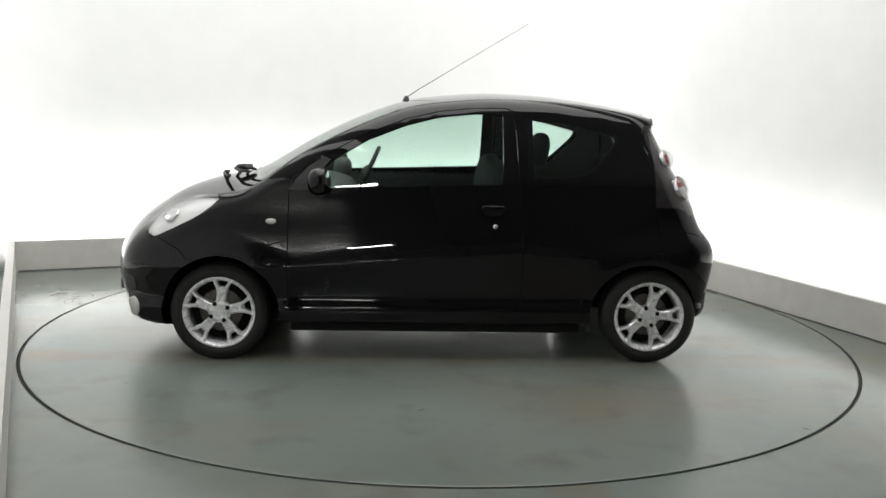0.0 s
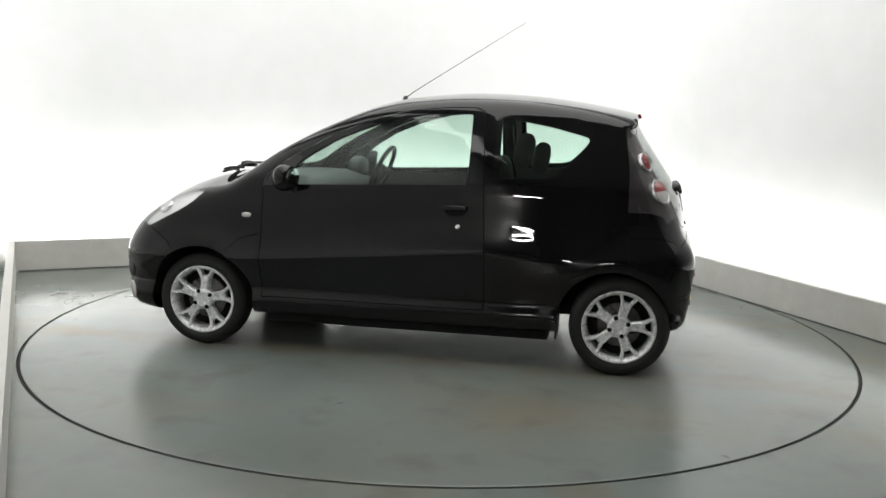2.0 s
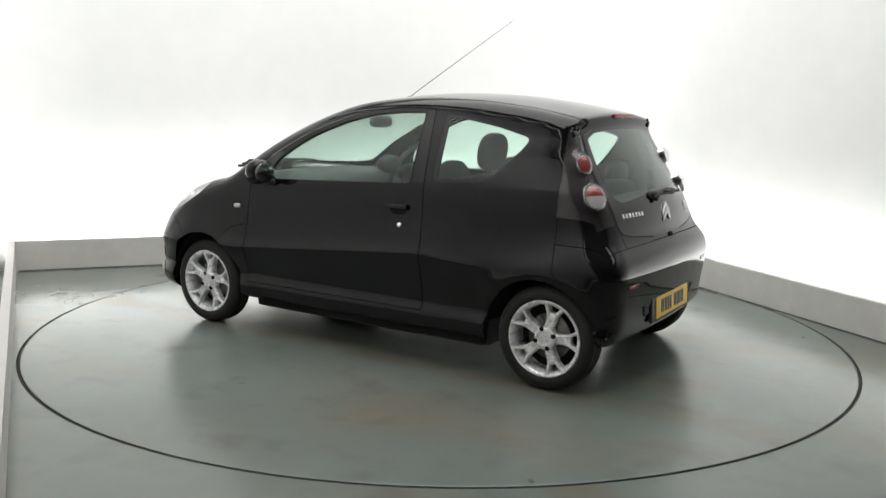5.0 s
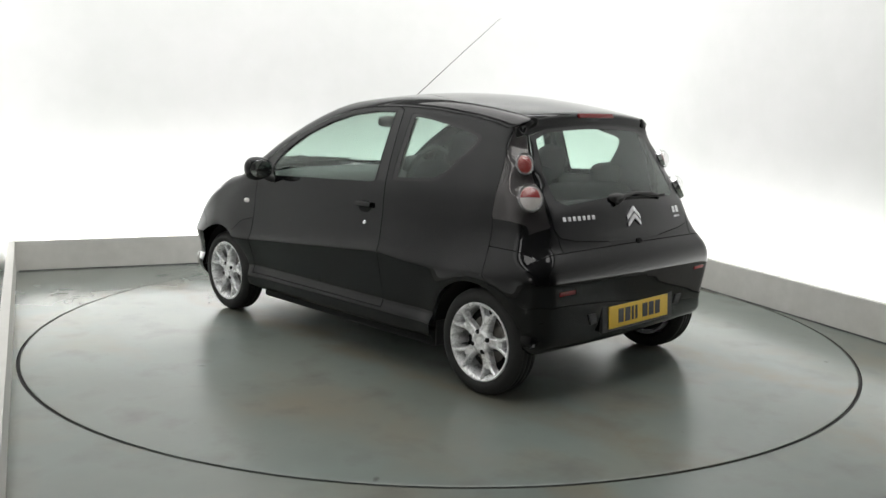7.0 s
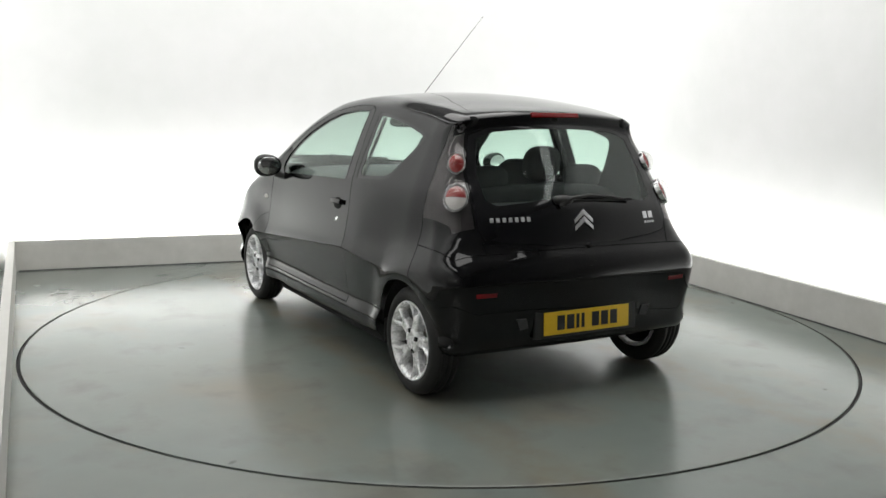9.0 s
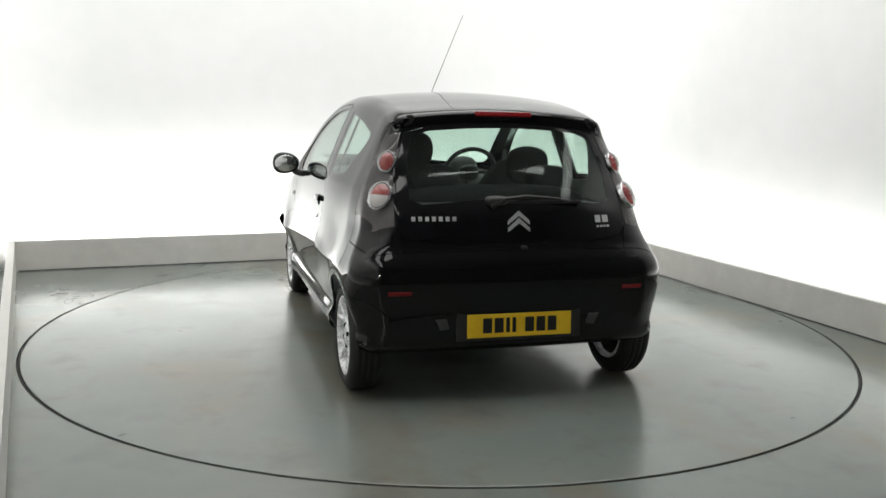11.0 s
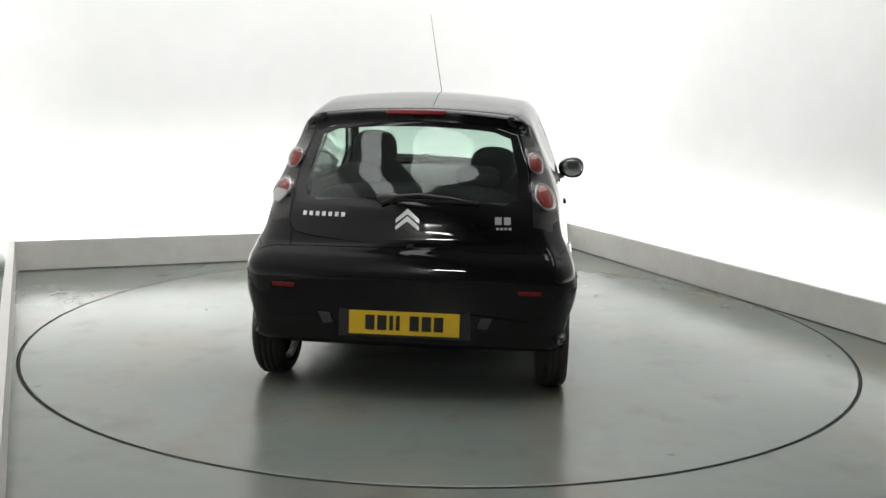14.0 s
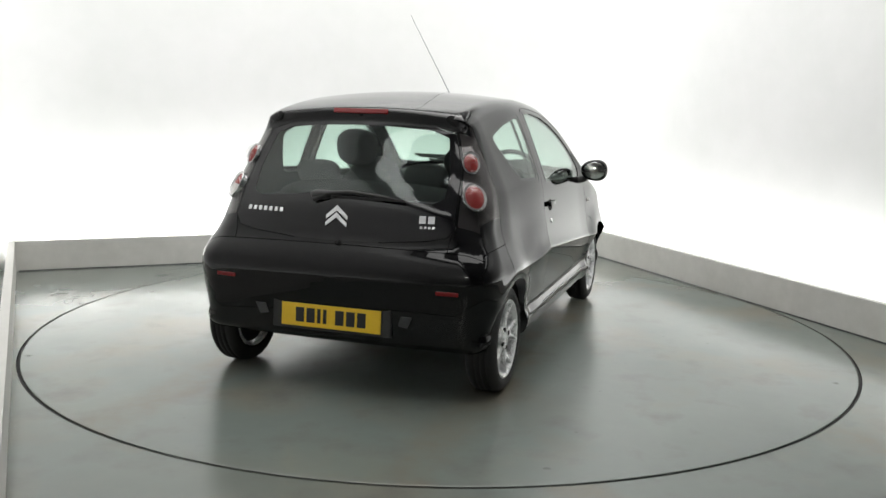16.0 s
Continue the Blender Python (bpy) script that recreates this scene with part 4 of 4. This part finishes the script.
def build_tail_details():
    # badge of two chevrons
    p, n = on_tail(0, .872)
    m = facing(p + n * .002, n)
    for dz in (.0, -.034):
        bm = bmesh.new()
        pts = [(-.055, -.012 + dz), (0, .036 + dz), (.055, -.012 + dz), (.055, -.032 + dz), (0, .010 + dz), (-.055, -.032 + dz)]
        a = [bm.verts.new((x, y, .0)) for x, y in pts]
        b = [bm.verts.new((x, y, .004 + .006 * (abs(x) < .01))) for x, y in pts]
        for q in (((0, 1, 4, 5)), ((1, 2, 3, 4))):
            bm.faces.new([b[i] for i in q])
        for i in range(6):
            j = (i + 1) % 6
            bm.faces.new((a[i], a[j], b[j], b[i]))
        mesh_ob("chevron_badge", bm, M_SILVER, m, CAR, False, "silver chevron badge")
    # lettering that is a maker's mark: plain bars
    def bars(y0, z0, count, w, h, gap, name):
        for k in range(count):
            y = y0 - k * (w + gap)
            p, n = on_tail(y - w / 2, z0)
            mesh_ob(name, box(bmesh.new(), -w / 2, w / 2, -h / 2, h / 2, 0, .003, .001), M_SILVER, facing(p + n * .001, n), CAR, False, "silver badge bar")
    bars(.507, .870, 7, .019, .022, .0125, "badge_bar")
    bars(-.405, .862, 2, .032, .036, .010, "badge_bar")
    bars(-.412, .826, 4, .013, .012, .006, "badge_bar")
    # number plate, its characters as bars
    plate = mesh_ob("number_plate", box(bmesh.new(), -.26, .26, -.0555, .0555, 0, .004, .0015), M_YELLOW, facing(Vector((-1.558, 0, .378)), Vector((-1, 0, .06))), CAR, False, "yellow number plate with dark characters")
    x = -.183
    for k in range(7):
        if k == 4:
            x += .033
        w = .018 if k in (2, 3) else .044
        mesh_ob("plate_bar", box(bmesh.new(), x, x + w, -.034, .036, .004, .0055), M_PLATEINK, None, plate)
        x += w + .013
    mesh_ob("plate_backing", box(bmesh.new(), -.31, .31, -.070, .070, -.02, -.002, .006), M_TRIM, facing(Vector((-1.558, 0, .378)), Vector((-1, 0, .06))), CAR)
    for sg in (1, -1):
        p, n = on_tail(sg * .375, .392)
        bm = prism(bmesh.new(), [(-.035, -.025), (.02, -.025), (.035, .022), (-.01, .03)], -.004, .006)
        mesh_ob("plate_surround", bm, M_DASH, facing(p, n) @ pose(0, 0, 0, 90, 0, 0) @ Matrix.Diagonal((sg, 1, 1, 1)), CAR, False, "grey moulded plate surround")
        p, n = on_tail(sg * .575, .544)
        mesh_ob("rear_reflector", box(bmesh.new(), -.054, .054, -.010, .010, -.006, .004, .003), M_RED, facing(p, n), CAR, False, "red strip reflector in the bumper")
        # dark scoop at the end of the spoiler
        mesh_ob("spoiler_end", blob(bmesh.new(), (0, 0, -.002), (.042, .024, .007), 2.2), M_GAP, facing(Vector((-1.196, sg * .478, 1.312)), Vector((-.85, sg * .5, .15))) @ pose(0, 0, 0, 0, 0, 25 * sg), CAR, True)
    mesh_ob("high_brake_light", box(bmesh.new(), -.145, .145, -.012, .012, -.01, .004, .004), M_RED, facing(Vector((-1.232, 0, 1.352)), Vector((-1, 0, .45))), CAR, True, "red high level brake light")
    # wiper: pivot cap, arm and blade
    cap = mesh_ob("rear_wiper", blob(bmesh.new(), (-1.452, .10, .952), (.032, .055, .024), 2.6), M_TRIM, None, CAR, True, "black rear wiper")
    mesh_ob("wiper_arm", tube(bmesh.new(), [(-1.478, .13, .928), (-1.472, .06, .962), (-1.464, -.05, .972), (-1.458, -.2, .960), (-1.455, -.30, .943)], .012, 8, .006), M_TRIM, None, cap, True)
    mesh_ob("wiper_blade", box(bmesh.new(), -1.462, -1.450, -.33, .06, .938, .952, .003), M_RUBBER, None, cap)
    p, n = on_tail(-.02, .735)
    mesh_ob("tailgate_button", blob(bmesh.new(), (0, 0, .004), (.018, .013, .008), 2.5), M_GAP, facing(p, n), CAR, True)


def build_roof_details():
    mast = mesh_ob("aerial", lathe(bmesh.new(), [(.0001, .028), (.010, .026), (.018, .008), (.024, -.006)], 20, axis="Z"), M_TRIM, pose(.178, 0, 1.412), CAR, True, "thin black roof aerial")
    mesh_ob("aerial_rod", tube(bmesh.new(), [(0, 0, .015), (-.06, 0, .058), (-.36, .005, .244), (-.725, .01, .468)], .003, 8, .0010), M_TRIM, None, mast, True)
    # front wiper parked under the windscreen
    cowl = mesh_ob("front_wiper", tube(bmesh.new(), [(1.20, -.10, .975), (1.19, .10, .988), (1.12, .36, .995), (1.04, .54, 1.005)], .013, 8, .008), M_TRIM, None, CAR, True, "black front wiper")
    mesh_ob("wiper_blade", tube(bmesh.new(), [(1.15, -.25, .985), (1.15, .02, 1.0), (1.09, .3, 1.012), (1.0, .56, 1.02)], .008, 8), M_RUBBER, None, cowl, True)
    other = mesh_ob("front_wiper", tube(bmesh.new(), [(1.27, .02, .952), (1.24, .16, .966), (1.20, .34, .970), (1.15, .50, .975)], .012, 8, .008), M_TRIM, None, CAR, True, "black front wiper")
    mesh_ob("wiper_blade", tube(bmesh.new(), [(1.25, -.02, .962), (1.23, .2, .978), (1.17, .44, .986)], .008, 8), M_RUBBER, None, other, True)
    mesh_ob("wiper_joint", blob(bmesh.new(), (1.12, .20, 1.005), (.05, .03, .018), 2.5), M_TRIM, None, cowl, True)


def build_seat(x, y, top, name="front_seat"):
    seat = new(name)
    seat.parent = CAR
    seat.matrix_local = pose(x, y, 0)
    bm = blob(bmesh.new(), (.26, 0, .45), (.26, .23, .085), 4.0)
    mesh_ob("cushion", bm, M_SEAT, None, seat, True)
    bm = blob(bmesh.new(), (0, 0, .74), (.085, .235, .34), 3.2, 28, 20)
    for v in bm.verts:
        f = max(0, (v.co.z - .88) / .2)
        v.co.y *= 1 - .42 * min(1, f)
    mesh_ob("backrest", bm, M_SEAT, pose(0, 0, 0, 0, 0, 0) @ Matrix.Shear("XZ", 4, (-.22, 0)) @ pose(.12, 0, 0), seat, True)
    bm = blob(bmesh.new(), (0, 0, 0), (.055, .125, .105), 2.6, 24, 16)
    mesh_ob("headrest", bm, M_SEAT, pose(-.135, 0, top - .105, 0, -10, 0), seat, True)
    return seat


def build_cabin():
    build_seat(-.46, .305, 1.245)
    build_seat(-.50, -.365, 1.17)
    bench = mesh_ob("rear_bench", blob(bmesh.new(), (-.72, 0, .47), (.25, .56, .09), 4.0), M_SEAT, None, CAR, True, "dark cloth rear bench")
    bm = blob(bmesh.new(), (-.98, 0, .72), (.08, .56, .28), 4.0)
    for v in bm.verts:
        v.co.x -= .28 * (v.co.z - .5)
    mesh_ob("bench_back", bm, M_SEAT, None, bench, True)
    for sg in (1, -1):
        mesh_ob("bench_headrest", blob(bmesh.new(), (-1.09, sg * .30, 1.03), (.05, .115, .065), 2.8), M_SEAT, None, bench, True)
    bm = blob(bmesh.new(), (.80, 0, .80), (.32, .66, .16), 3.5, 32, 18)
    dash = mesh_ob("dashboard", bm, M_DASH, None, CAR, True, "dark grey dashboard")
    mesh_ob("instrument_pod", blob(bmesh.new(), (.58, -.36, .965), (.06, .10, .075), 2.6), M_DASH, None, dash, True)
    bm = bmesh.new()
    n, k = 40, 10
    rows = [[bm.verts.new((.015 * math.sin(2 * math.pi * j / k), (.178 + .015 * math.cos(2 * math.pi * j / k)) * math.cos(2 * math.pi * i / n), (.178 + .015 * math.cos(2 * math.pi * j / k)) * math.sin(2 * math.pi * i / n))) for j in range(k)] for i in range(n)]
    for i in range(n):
        for j in range(k):
            bm.faces.new((rows[i][j], rows[(i + 1) % n][j], rows[(i + 1) % n][(j + 1) % k], rows[i][(j + 1) % k]))
    wheel = mesh_ob("steering_wheel", bm, M_TRIM, pose(.42, -.36, .94, 0, -24, 0), CAR, True, "black steering wheel")
    mesh_ob("steering_boss", blob(bmesh.new(), (.01, 0, -.01), (.03, .07, .06), 2.6), M_TRIM, None, wheel, True)
    for a in (0, 180, 270):
        mesh_ob("steering_spoke", tube(bmesh.new(), [(.01, .05 * math.cos(radians(a)), .05 * math.sin(radians(a))), (.0, .175 * math.cos(radians(a)), .175 * math.sin(radians(a)))], .014, 8), M_TRIM, None, wheel, True)
    mesh_ob("interior_mirror", blob(bmesh.new(), (.40, -.01, 1.275), (.02, .115, .036), 3.0), M_TRIM, None, CAR, True, "black rear view mirror")
    sheet("headliner", [("T", "body")], M_HEADLINER, CAR, -.03, .006, "pale grey roof lining", only=lambda c: -1.12 < c[0] < .2 and c[2] > 1.36)
    for w in ("L", "R"):
        sheet("pillar_lining", [(w, "body")], M_LINING, CAR, -.045, .006, "grey plastic pillar lining", only=lambda c: -1.16 < c[0] < -.44 and .90 < c[2] < 1.34)
    mesh_ob("cabin_floor", box(bmesh.new(), -.8, .72, -.68, .68, .24, .30, .02), M_DASH, None, CAR)
    bm = box(bmesh.new(), -1.40, -1.10, -.52, .52, .90, .915, .004)
    mesh_ob("parcel_shelf", bm, M_DASH, None, CAR, False, "dark grey parcel shelf")


build_shell()
build_underside()
build_wheels()
build_rear_lamps()
build_front_lamps()
build_mirrors()
build_tail_details()
build_roof_details()
build_cabin()


def motions():
    """The turntable turns evenly and carries the car with it."""
    turn, rows_t, rows_c = -6.9967, [], []
    for i in range(17):
        a = turn * i
        rows_t.append((float(i), pose(0, 0, 0, 0, 0, a)))
        rows_c.append((float(i), pose(0, 0, 0.002, 0, 0, 183.0 + a) @ pose(0.0639, 0.0411, 0)))
    walk(TURNTABLE, rows_t)
    walk(CAR, rows_c)


motions()
